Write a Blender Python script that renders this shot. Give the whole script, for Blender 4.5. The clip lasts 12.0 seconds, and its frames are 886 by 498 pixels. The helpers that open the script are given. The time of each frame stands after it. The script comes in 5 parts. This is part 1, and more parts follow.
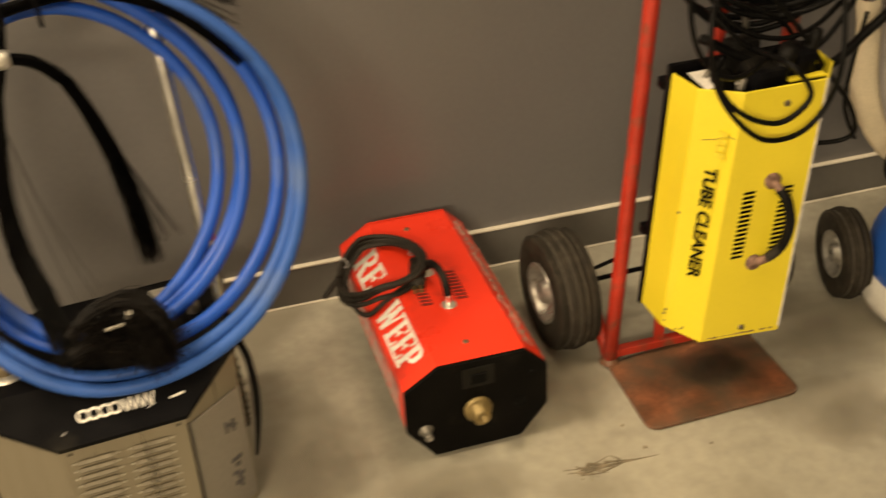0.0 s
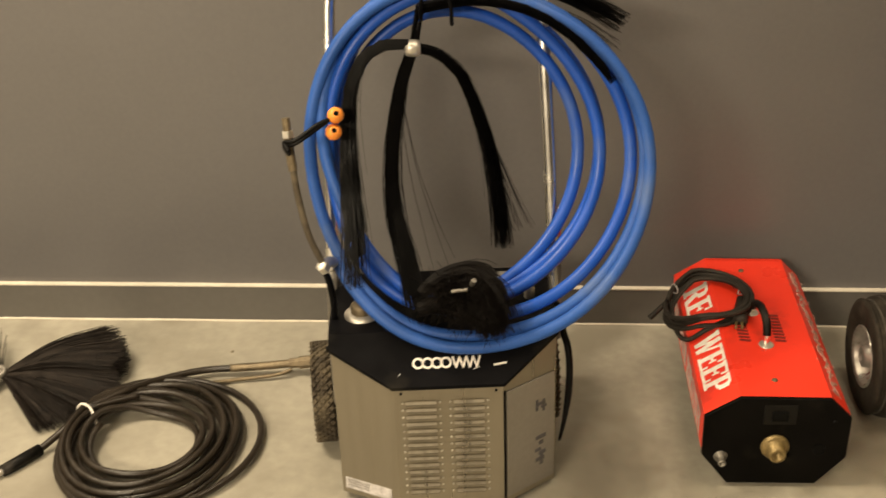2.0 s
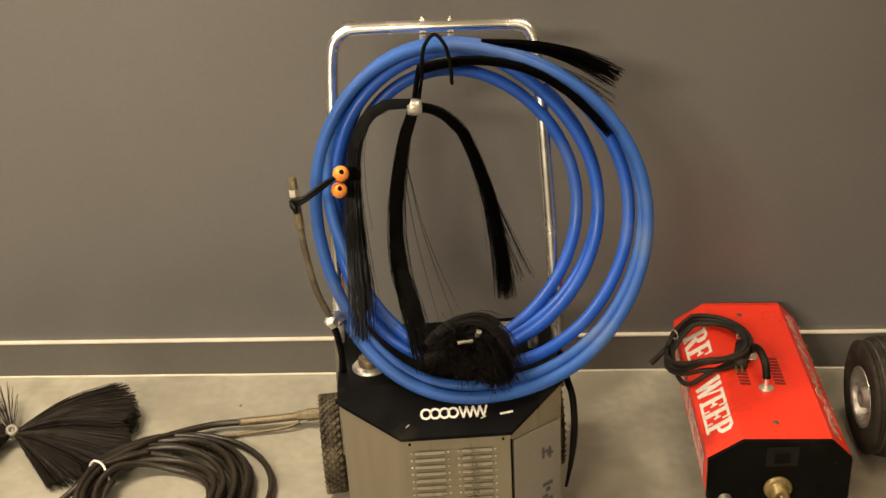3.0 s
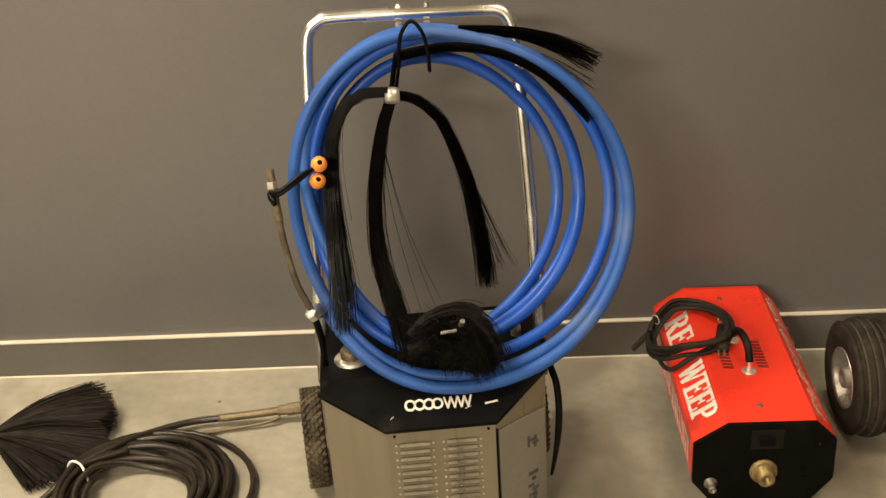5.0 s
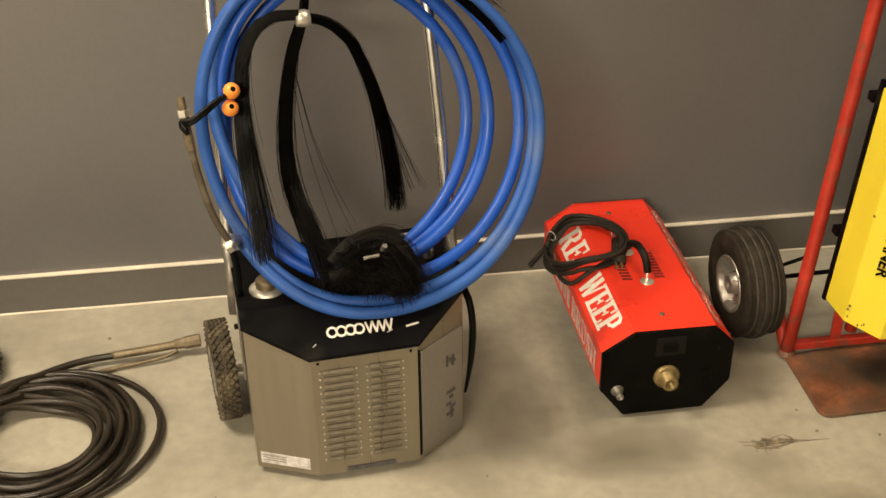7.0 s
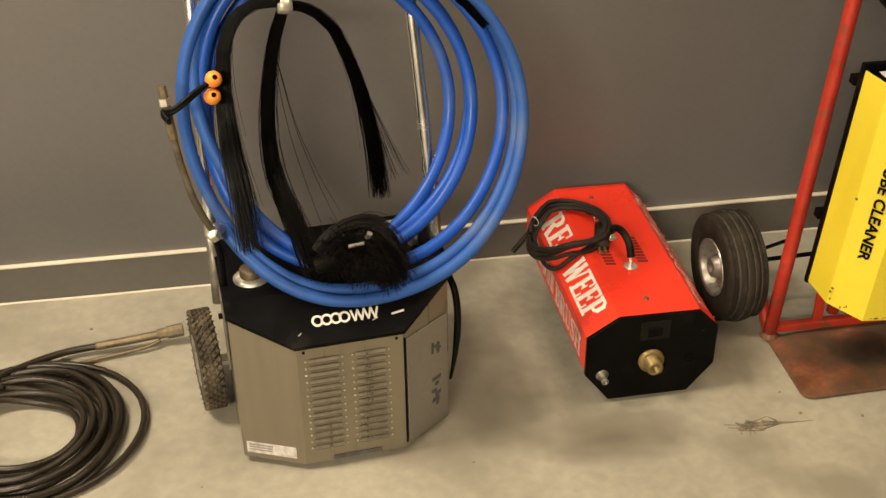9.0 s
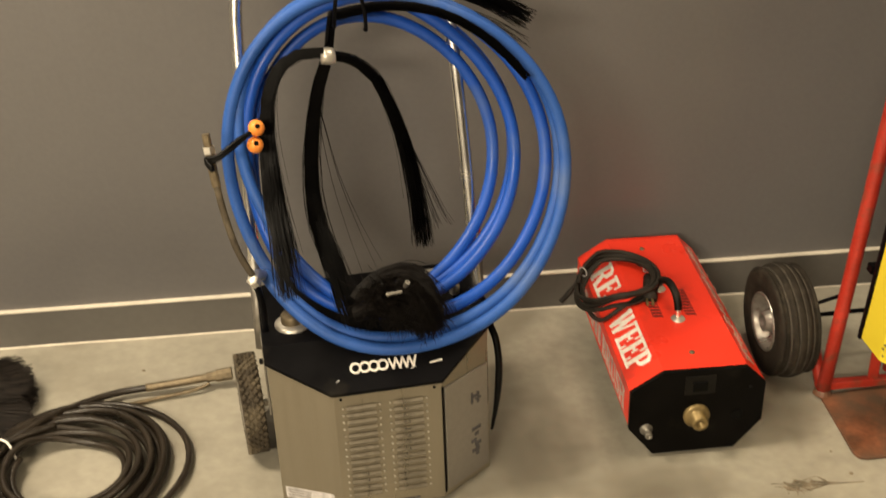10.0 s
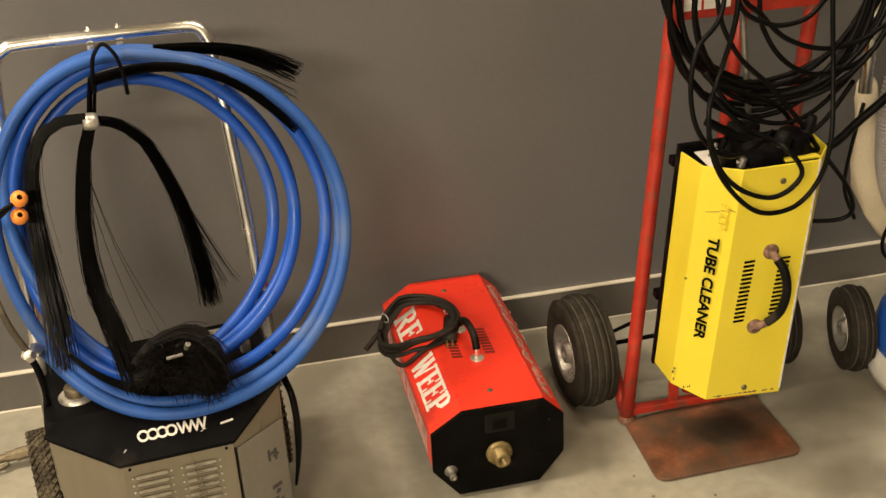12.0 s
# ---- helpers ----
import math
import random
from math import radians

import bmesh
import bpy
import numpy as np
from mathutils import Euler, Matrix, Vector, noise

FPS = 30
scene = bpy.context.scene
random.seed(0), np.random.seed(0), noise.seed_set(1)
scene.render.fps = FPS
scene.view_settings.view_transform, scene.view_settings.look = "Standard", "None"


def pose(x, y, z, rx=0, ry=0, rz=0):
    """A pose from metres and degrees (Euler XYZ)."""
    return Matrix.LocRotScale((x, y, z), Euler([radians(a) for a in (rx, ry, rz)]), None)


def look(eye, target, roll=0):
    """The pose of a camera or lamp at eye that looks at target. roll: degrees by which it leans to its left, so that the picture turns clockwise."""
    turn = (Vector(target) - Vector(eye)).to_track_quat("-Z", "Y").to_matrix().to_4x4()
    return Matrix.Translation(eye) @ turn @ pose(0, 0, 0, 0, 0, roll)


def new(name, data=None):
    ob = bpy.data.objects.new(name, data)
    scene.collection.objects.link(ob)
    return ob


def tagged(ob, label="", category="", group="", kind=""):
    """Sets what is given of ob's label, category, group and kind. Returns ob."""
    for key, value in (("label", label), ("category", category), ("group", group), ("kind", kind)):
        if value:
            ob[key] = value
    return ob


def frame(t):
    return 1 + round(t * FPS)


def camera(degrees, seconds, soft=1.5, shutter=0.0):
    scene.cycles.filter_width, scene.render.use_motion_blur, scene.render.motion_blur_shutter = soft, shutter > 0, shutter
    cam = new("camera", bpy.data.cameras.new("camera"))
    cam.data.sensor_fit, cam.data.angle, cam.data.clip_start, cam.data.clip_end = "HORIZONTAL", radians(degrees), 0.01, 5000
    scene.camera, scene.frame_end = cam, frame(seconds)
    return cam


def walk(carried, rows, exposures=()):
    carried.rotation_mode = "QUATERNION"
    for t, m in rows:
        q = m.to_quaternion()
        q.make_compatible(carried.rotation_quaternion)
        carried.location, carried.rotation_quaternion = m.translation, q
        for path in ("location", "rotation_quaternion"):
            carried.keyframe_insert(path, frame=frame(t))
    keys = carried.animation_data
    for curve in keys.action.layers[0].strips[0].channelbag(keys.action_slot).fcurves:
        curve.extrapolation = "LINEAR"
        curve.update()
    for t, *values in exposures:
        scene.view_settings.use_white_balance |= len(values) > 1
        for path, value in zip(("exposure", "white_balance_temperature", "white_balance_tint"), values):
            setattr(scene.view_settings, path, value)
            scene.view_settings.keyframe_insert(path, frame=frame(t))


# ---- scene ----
cam = camera(40.2, 12.0, soft=1.5, shutter=0.4)
PATH = [
    (0, (0.242, -2.233, 1.553), (0.657, -0.605, 0.468), -3.5),
    (0.2, (0.124, -2.274, 1.544), (0.538, -0.643, 0.483), -2.7),
    (0.5, (0.056, -2.324, 1.562), (0.487, -0.701, 0.476), 0.8),
    (0.7, (0.003, -2.333, 1.565), (0.432, -0.681, 0.482), 2.5),
    (1, (0.016, -2.369, 1.578), (0.283, -0.65, 0.591), 0.6),
    (1.2, (0.056, -2.391, 1.559), (0.220, -0.644, 0.617), -1.0),
    (1.5, (0.181, -2.386, 1.57), (0.217, -0.636, 0.602), -1.3),
    (2, (0.249, -2.456, 1.56), (0.101, -0.712, 0.593), -2.2),
    (2.5, (0.232, -2.489, 1.556), (0.051, -0.758, 0.571), -2.4),
    (3, (0.238, -2.498, 1.598), (0.097, -0.718, 0.697), -3.3),
    (3.5, (0.257, -2.501, 1.584), (0.121, -0.729, 0.666), -3.6),
    (5.5, (0.149, -2.452, 1.589), (0.128, -0.674, 0.673), -3.9),
    (5.7, (0.046, -2.433, 1.600), (0.134, -0.674, 0.693), -3.3),
    (6, (0.013, -2.446, 1.615), (0.142, -0.675, 0.695), -2.4),
    (6.5, (-0.001, -2.455, 1.614), (0.201, -0.724, 0.632), -0.9),
    (7, (0.009, -2.464, 1.599), (0.233, -0.772, 0.555), -0.8),
    (9, (-0.006, -2.454, 1.602), (0.255, -0.783, 0.535), -0.7),
    (9.5, (-0.001, -2.457, 1.6), (0.251, -0.765, 0.565), -0.7),
    (10, (0.079, -2.463, 1.608), (0.205, -0.736, 0.608), -2.2),
    (10.5, (0.17, -2.476, 1.615), (0.229, -0.698, 0.701), -3.9),
    (11, (0.228, -2.473, 1.612), (0.397, -0.728, 0.65), -4.0),
    (11.5, (0.259, -2.489, 1.615), (0.593, -0.761, 0.665), -3.6),
    (12, (0.254, -2.486, 1.607), (0.586, -0.753, 0.665), -3.2),
]
walk(cam, [(t, look(eye, target, roll)) for t, eye, target, roll in PATH],
     exposures=((0.0, 0.0, 7250, 10), (0.6, 0.0, 7150, 10), (1.2, 0.0, 6850, 10), (2.0, 0.0, 6600, 10), (3.5, 0.0, 6420, 10), (12.0, 0.0, 6400, 10)))

# ---- world and light ----
world = bpy.data.worlds.new("world")
scene.world = world
world.use_nodes = True
world.node_tree.nodes["Background"].inputs[0].default_value = (1.0, 0.9, 0.75, 1)
world.node_tree.nodes["Background"].inputs[1].default_value = 0.005


def ceiling_lamp(at, sx, sy, watts, colour, target=None):
    lamp = bpy.data.lights.new("ceiling_lamp", "AREA")
    lamp.shape, lamp.size, lamp.size_y, lamp.energy, lamp.color = "RECTANGLE", sx, sy, watts, colour
    ob = new("ceiling_lamp", lamp)
    ob.matrix_world = look(at, target or (at[0], at[1] + 0.01, 0))
    return ob


ceiling_lamp((-1.8, -5.3, 2.94), 1.8, 0.9, 520, (1.0, 0.832, 0.592))
ceiling_lamp((1.1, -0.75, 2.94), 1.2, 0.6, 31, (1.0, 0.832, 0.592))
ceiling_lamp((-1.5, -0.8, 2.94), 1.2, 0.6, 116, (1.0, 0.832, 0.592))


# ---- materials ----
def material(name, base, rough=0.5, metal=0.0, vary=0.25, scale=8.0, grain=120.0, bump=0.1, dirt=None, dirt_amount=0.0, dirt_scale=5.0, stretch=(1, 1, 1), coat=0.0, spec=0.5, island=0.0):
    """A surface with broad variation, fine grain, relief and patches of dirt."""
    m = bpy.data.materials.new(name)
    m.use_nodes = True
    nt = m.node_tree
    b = nt.nodes["Principled BSDF"]
    tc = nt.nodes.new("ShaderNodeTexCoord")
    mp = nt.nodes.new("ShaderNodeMapping")
    mp.inputs["Scale"].default_value = stretch
    nt.links.new(tc.outputs["Object"], mp.inputs["Vector"])

    def noise_node(sc, detail=4.0):
        n = nt.nodes.new("ShaderNodeTexNoise")
        n.inputs["Scale"].default_value, n.inputs["Detail"].default_value = sc, detail
        nt.links.new(mp.outputs["Vector"], n.inputs["Vector"])
        return n

    def ramp(a, b_, lo=0.3, hi=0.7):
        r = nt.nodes.new("ShaderNodeMapRange")
        r.inputs["From Min"].default_value, r.inputs["From Max"].default_value = lo, hi
        r.inputs["To Min"].default_value, r.inputs["To Max"].default_value = a, b_
        return r

    def mix(kind, fac, a, c):
        x = nt.nodes.new("ShaderNodeMix")
        x.data_type, x.blend_type = "RGBA", kind
        for sock, v in ((x.inputs[0], fac), (x.inputs[6], a), (x.inputs[7], c)):
            if isinstance(v, (int, float)):
                sock.default_value = v
            elif isinstance(v, tuple):
                sock.default_value = (*v, 1)
            else:
                nt.links.new(v, sock)
        return x.outputs[2]

    big, fine = noise_node(scale), noise_node(grain, 3.0)
    r1, r2 = ramp(1 - vary, 1 + vary), ramp(1 - vary * 0.5, 1 + vary * 0.5)
    nt.links.new(big.outputs["Fac"], r1.inputs["Value"])
    nt.links.new(fine.outputs["Fac"], r2.inputs["Value"])
    mul = nt.nodes.new("ShaderNodeMath")
    mul.operation = "MULTIPLY"
    nt.links.new(r1.outputs[0], mul.inputs[0])
    nt.links.new(r2.outputs[0], mul.inputs[1])
    last = mul.outputs[0]
    if island:
        geo = nt.nodes.new("ShaderNodeNewGeometry")
        r4 = ramp(1 - island, 1 + island, 0, 1)
        nt.links.new(geo.outputs["Random Per Island"], r4.inputs["Value"])
        m3 = nt.nodes.new("ShaderNodeMath")
        m3.operation = "MULTIPLY"
        nt.links.new(last, m3.inputs[0])
        nt.links.new(r4.outputs[0], m3.inputs[1])
        last = m3.outputs[0]
    vec = nt.nodes.new("ShaderNodeVectorMath")
    vec.operation = "SCALE"
    vec.inputs[0].default_value = base
    nt.links.new(last, vec.inputs["Scale"])
    col = vec.outputs[0]
    rr = ramp(max(0.02, rough - 0.1), min(1, rough + 0.12))
    nt.links.new(big.outputs["Fac"], rr.inputs["Value"])
    if dirt:
        d = noise_node(dirt_scale, 8.0)
        rd = ramp(0, 1, 0.62 - dirt_amount * 0.35, 0.74 - dirt_amount * 0.2)
        nt.links.new(d.outputs["Fac"], rd.inputs["Value"])
        col = mix("MIX", rd.outputs[0], col, dirt)
    nt.links.new(col, b.inputs["Base Color"])
    nt.links.new(rr.outputs[0], b.inputs["Roughness"])
    b.inputs["Metallic"].default_value = metal
    b.inputs["Specular IOR Level"].default_value = spec
    b.inputs["Coat Weight"].default_value = coat
    if bump:
        bp = nt.nodes.new("ShaderNodeBump")
        bp.inputs["Strength"].default_value, bp.inputs["Distance"].default_value = bump, 0.002
        nt.links.new(fine.outputs["Fac"], bp.inputs["Height"])
        nt.links.new(bp.outputs["Normal"], b.inputs["Normal"])
    return m


WALL = material("grey_wall_paint", (0.127, 0.1215, 0.1215), 0.36, vary=0.06, scale=1.6, grain=90, bump=0.12)
BASE = material("grey_vinyl_base", (0.11, 0.103, 0.094), 0.45, vary=0.08, scale=3, grain=60, bump=0.05)
LEDGE = material("dusty_ledge", (0.62, 0.57, 0.48), 0.8, vary=0.12, scale=14, grain=150)
CONCRETE = material("concrete", (0.332, 0.31, 0.253), 0.5, vary=0.17, scale=2.6, grain=38, bump=0.12, dirt=(0.238, 0.217, 0.172), dirt_amount=0.36, dirt_scale=3.8)
CEILING = material("ceiling_paint", (0.75, 0.72, 0.66), 0.9, vary=0.05)
STAIN = material("dark_scuff", (0.2, 0.165, 0.115), 0.8, vary=0.4, scale=40)
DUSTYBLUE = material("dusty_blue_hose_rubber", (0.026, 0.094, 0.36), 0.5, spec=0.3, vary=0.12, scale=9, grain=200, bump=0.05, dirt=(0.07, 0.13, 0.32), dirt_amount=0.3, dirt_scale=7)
BLUE = material("blue_hose_rubber", (0.012, 0.076, 0.42), 0.42, spec=0.35, vary=0.1, scale=9, grain=200, bump=0.05, dirt=(0.05, 0.11, 0.36), dirt_amount=0.12, dirt_scale=7)
BLACKPAINT = material("black_textured_paint", (0.0032, 0.0031, 0.0038), 0.42, vary=0.3, scale=14, grain=300, bump=0.08, spec=0.06, dirt=(0.014, 0.0125, 0.0105), dirt_amount=0.12, dirt_scale=11)
STEEL = material("brushed_stainless", (0.29, 0.26, 0.205), 0.36, 0.8, vary=0.05, scale=5, grain=90, bump=0.05, stretch=(14, 14, 0.7))
ALU = material("aluminium_panel", (0.3, 0.28, 0.255), 0.42, 0.65, vary=0.08, scale=6, grain=90, bump=0.05)
LOUVERSHADE = material("louver_shadow_steel", (0.17, 0.152, 0.12), 0.5, 0.8, vary=0.1)
CHROME = material("chrome", (0.88, 0.86, 0.81), 0.23, 1.0, vary=0.05, bump=0.0)
DUSTYCORD = material("dusty_black_cord", (0.024, 0.02, 0.016), 0.55, spec=0.25, vary=0.35, scale=30, bump=0.05)
RIMPAINT = material("galvanised_rim", (0.46, 0.44, 0.4), 0.34, 0.75, vary=0.2, scale=30, dirt=(0.2, 0.18, 0.15), dirt_amount=0.15, dirt_scale=30)
DULLSTEEL = material("dull_grey_steel", (0.2, 0.185, 0.16), 0.45, 0.6, vary=0.25, scale=40)
NICKEL = material("worn_nickel", (0.6, 0.57, 0.51), 0.36, 0.75, vary=0.15, scale=30)
BRASS = material("brass", (0.24, 0.175, 0.075), 0.45, 0.6, vary=0.2, scale=40, dirt=(0.12, 0.09, 0.04), dirt_amount=0.25, dirt_scale=30)
RUSTMETAL = material("rusty_handle_steel", (0.2, 0.115, 0.085), 0.7, 0.1, vary=0.4, scale=60, dirt=(0.09, 0.045, 0.03), dirt_amount=0.35, dirt_scale=80)
GROOVEDUST = material("pale_groove_dust", (0.062, 0.053, 0.042), 0.9, vary=0.4, scale=50)
BRONZE = material("tarnished_brass", (0.17, 0.135, 0.085), 0.5, 0.6, vary=0.3, scale=40)
RUBBER = material("black_rubber", (0.004, 0.0035, 0.003), 0.5, spec=0.15, vary=0.3, scale=20, grain=160, bump=0.2, dirt=(0.03, 0.025, 0.02), dirt_amount=0.3, dirt_scale=14)
TREADBROWN = material("dusty_brown_tyre_rubber", (0.055, 0.044, 0.03), 0.75, spec=0.25, vary=0.35, scale=30, grain=160, bump=0.2, dirt=(0.11, 0.09, 0.06), dirt_amount=0.4, dirt_scale=25)
TREAD = material("dusty_tyre_rubber", (0.026, 0.0215, 0.0165), 0.72, spec=0.15, vary=0.35, scale=24, grain=160, bump=0.2, dirt=(0.042, 0.035, 0.026), dirt_amount=0.3, dirt_scale=45)
CORD = material("black_cord", (0.003, 0.0028, 0.0028), 0.42, spec=0.14, vary=0.25, scale=20, bump=0.05)
HOSE = material("black_flex_hose", (0.019, 0.0138, 0.0088), 0.37, spec=0.42, vary=0.3, scale=15, grain=180, bump=0.1)
BRISTLE = material("black_nylon_bristle", (0.0014, 0.0012, 0.0012), 0.45, spec=0.08, vary=0.3, scale=30, bump=0.0, island=0.5)
BROWNBRISTLE = material("dusty_dark_bristle", (0.0055, 0.0043, 0.0036), 0.5, spec=0.1, vary=0.35, scale=30, bump=0.0, island=0.55)
DUSTYBRISTLE = material("dusty_brown_bristle", (0.017, 0.0134, 0.011), 0.55, spec=0.15, vary=0.35, scale=30, bump=0.0, island=0.65)
ORANGE = material("orange_plastic", (0.9, 0.3, 0.045), 0.4, vary=0.08)
RED = material("red_powder_coat", (0.84, 0.042, 0.018), 0.36, vary=0.06, scale=5, grain=250, bump=0.06, dirt=(0.5, 0.035, 0.02), dirt_amount=0.05, dirt_scale=9)
REDPAINT = material("worn_red_tube_paint", (0.42, 0.032, 0.017), 0.4, vary=0.2, scale=16, grain=140, bump=0.12, dirt=(0.2, 0.06, 0.035), dirt_amount=0.16, dirt_scale=22)
RUST = material("rusty_red_plate", (0.21, 0.075, 0.034), 0.55, vary=0.4, scale=16, grain=90, bump=0.3, dirt=(0.085, 0.06, 0.038), dirt_amount=0.75, dirt_scale=7)
YELLOW = material("yellow_powder_coat", (0.80, 0.65, 0.042), 0.38, vary=0.04, scale=6, grain=250, bump=0.05)
WHITE = material("white_print", (0.82, 0.78, 0.72), 0.55, vary=0.08, scale=60)
DUSTYBLACK = material("dusty_black_paint", (0.0036, 0.0031, 0.0027), 0.46, vary=0.35, scale=16, grain=260, bump=0.08, spec=0.06, dirt=(0.016, 0.0135, 0.010), dirt_amount=0.13, dirt_scale=13)
SWITCHBLACK = material("worn_black_plastic", (0.0075, 0.0066, 0.0055), 0.4, vary=0.3, scale=40, spec=0.15)
BLACKPRINT = material("black_print", (0.0028, 0.0027, 0.0026), 0.45, spec=0.08, vary=0.2)
FADEDWHITE = material("worn_pale_print", (0.62, 0.36, 0.3), 0.5, vary=0.4, scale=60)
SIDEPRINT = material("worn_white_print", (0.66, 0.5, 0.45), 0.55, vary=0.3, scale=40)
FADEDPRINT = material("faded_print", (0.72, 0.585, 0.04), 0.5, vary=0.2, scale=80)
GREYPRINT = material("grey_print", (0.075, 0.07, 0.075), 0.5, vary=0.3, scale=50)
STICKER = material("pale_sticker", (0.52, 0.5, 0.5), 0.5, vary=0.25, scale=70)
DARKRED = material("dark_red_slot", (0.17, 0.014, 0.01), 0.6, vary=0.2)
CREAM = material("cream_canvas", (0.62, 0.54, 0.4), 0.85, vary=0.12, scale=9, grain=260, bump=0.4)
GREYHOSE = material("grey_ribbed_plastic", (0.36, 0.34, 0.33), 0.5, vary=0.1, scale=20)
BLUEDRUM = material("blue_plastic_drum", (0.02, 0.11, 0.5), 0.35, vary=0.08)
WHITEPLASTIC = material("white_plastic", (0.72, 0.7, 0.65), 0.45, vary=0.08)


def soft_patch(name, base, alpha):
    """A soft-edged dark patch that thins out towards its rim."""
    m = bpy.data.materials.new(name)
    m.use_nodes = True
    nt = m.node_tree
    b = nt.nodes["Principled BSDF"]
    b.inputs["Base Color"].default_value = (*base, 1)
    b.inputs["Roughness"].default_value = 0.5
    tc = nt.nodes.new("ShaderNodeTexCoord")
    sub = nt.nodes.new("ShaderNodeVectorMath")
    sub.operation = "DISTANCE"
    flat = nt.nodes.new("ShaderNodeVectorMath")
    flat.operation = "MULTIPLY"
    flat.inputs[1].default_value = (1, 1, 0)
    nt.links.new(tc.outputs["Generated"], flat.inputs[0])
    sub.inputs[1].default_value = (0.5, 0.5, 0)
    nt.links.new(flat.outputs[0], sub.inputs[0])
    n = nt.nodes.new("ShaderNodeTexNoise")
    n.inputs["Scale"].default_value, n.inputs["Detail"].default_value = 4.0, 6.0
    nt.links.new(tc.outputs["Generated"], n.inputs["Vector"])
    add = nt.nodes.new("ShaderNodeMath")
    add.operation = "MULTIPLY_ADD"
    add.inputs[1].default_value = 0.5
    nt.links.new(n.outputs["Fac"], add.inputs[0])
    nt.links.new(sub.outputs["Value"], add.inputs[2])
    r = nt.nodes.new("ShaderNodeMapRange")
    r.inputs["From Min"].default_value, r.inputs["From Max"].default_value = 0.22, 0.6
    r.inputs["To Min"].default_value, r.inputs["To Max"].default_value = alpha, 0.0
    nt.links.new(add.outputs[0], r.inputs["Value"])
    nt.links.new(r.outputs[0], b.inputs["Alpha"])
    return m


# the yellow cleaner's soft shadow on the toe plate, as a colour
PLATESHADE = soft_patch("painted_plate_shadow", (0.03, 0.022, 0.015), 0.6)
FLOORPATCH = soft_patch("brown_floor_patch", (0.22, 0.19, 0.145), 0.27)

# ---- mesh helpers ----
def thing(name, at, label, category, group=""):
    ob = new(name)
    ob.empty_display_size = 0.05
    ob.location = at
    return tagged(ob, label, category, group)


def base_of(ob):
    return Vector(ob.location) if ob.parent is None else Vector((0, 0, 0))


def part(name, bm, mat, parent=None, label="", smooth=False):
    """Links a bmesh, built in world places, as one mesh object under a thing or a part."""
    me = bpy.data.meshes.new(name)
    if isinstance(bm, bmesh.types.BMesh):
        bmesh.ops.recalc_face_normals(bm, faces=bm.faces)
        bm.to_mesh(me)
        bm.free()
    else:
        me.from_pydata(bm[0], [], bm[1])
    if smooth:
        me.polygons.foreach_set("use_smooth", [True] * len(me.polygons))
    me.materials.append(mat)
    ob = new(name, me)
    if parent:
        ob.parent = parent
        ob.matrix_parent_inverse = Matrix.Translation(-base_of(parent))
    if label:
        ob["label"] = label
    return ob


def soften(bm, w, seg=2, angle=30):
    edges = [e for e in bm.edges if len(e.link_faces) == 2 and e.calc_face_angle(0) > radians(angle)]
    bmesh.ops.bevel(bm, geom=edges, offset=w, segments=seg, affect="EDGES", profile=0.6)
    return bm


def block(lo, hi, bevel=0.0, m=None, seg=2):
    bm = bmesh.new()
    bmesh.ops.create_cube(bm, size=1)
    for v in bm.verts:
        v.co = Vector([lo[i] + (v.co[i] + 0.5) * (hi[i] - lo[i]) for i in range(3)])
    if bevel:
        soften(bm, bevel, seg)
    if m:
        bm.transform(m)
    return bm


def prism(poly, axis, a, b, bevel=0.0, m=None):
    """A polygon in the two other axes, drawn out along one axis from a to b."""
    bm = bmesh.new()
    place = {"z": lambda p, h: (p[0], p[1], h), "y": lambda p, h: (p[0], h, p[1]), "x": lambda p, h: (h, p[0], p[1])}[axis]
    lower = [bm.verts.new(place(p, a)) for p in poly]
    upper = [bm.verts.new(place(p, b)) for p in poly]
    bm.faces.new(lower)
    bm.faces.new(upper)
    for i in range(len(poly)):
        k = (i + 1) % len(poly)
        bm.faces.new((lower[i], lower[k], upper[k], upper[i]))
    bmesh.ops.recalc_face_normals(bm, faces=bm.faces)
    if bevel:
        soften(bm, bevel)
    if m:
        bm.transform(m)
    return bm


def lathe(profile, m, n=32):
    """A profile of (radius, height) turned about the local z axis, then set at the pose m."""
    bm = bmesh.new()
    rings = []
    for r, h in profile:
        if r < 1e-6:
            rings.append([bm.verts.new((0, 0, h))])
        else:
            rings.append([bm.verts.new((r * math.cos(2 * math.pi * i / n), r * math.sin(2 * math.pi * i / n), h)) for i in range(n)])
    for a, b in zip(rings, rings[1:]):
        for i in range(n):
            k = (i + 1) % n
            if len(a) == 1 and len(b) == 1:
                continue
            if len(a) == 1:
                bm.faces.new((a[0], b[k], b[i]))
            elif len(b) == 1:
                bm.faces.new((a[i], a[k], b[0]))
            else:
                bm.faces.new((a[i], a[k], b[k], b[i]))
    bm.transform(m)
    return bm


def glide(points, per=8, closed=False):
    """A smooth line through the points."""
    p = [Vector(q) for q in points]
    n = len(p)
    out = []
    for i in range(n if closed else n - 1):
        a, b, c, d = (p[(i - 1) % n], p[i], p[(i + 1) % n], p[(i + 2) % n]) if closed else (p[max(i - 1, 0)], p[i], p[i + 1], p[min(i + 2, n - 1)])
        for k in range(per):
            t = k / per
            out.append(0.5 * ((2 * b) + (c - a) * t + (2 * a - 5 * b + 4 * c - d) * t * t + (3 * b - a - 3 * c + d) * t ** 3))
    if not closed:
        out.append(p[-1])
    return out


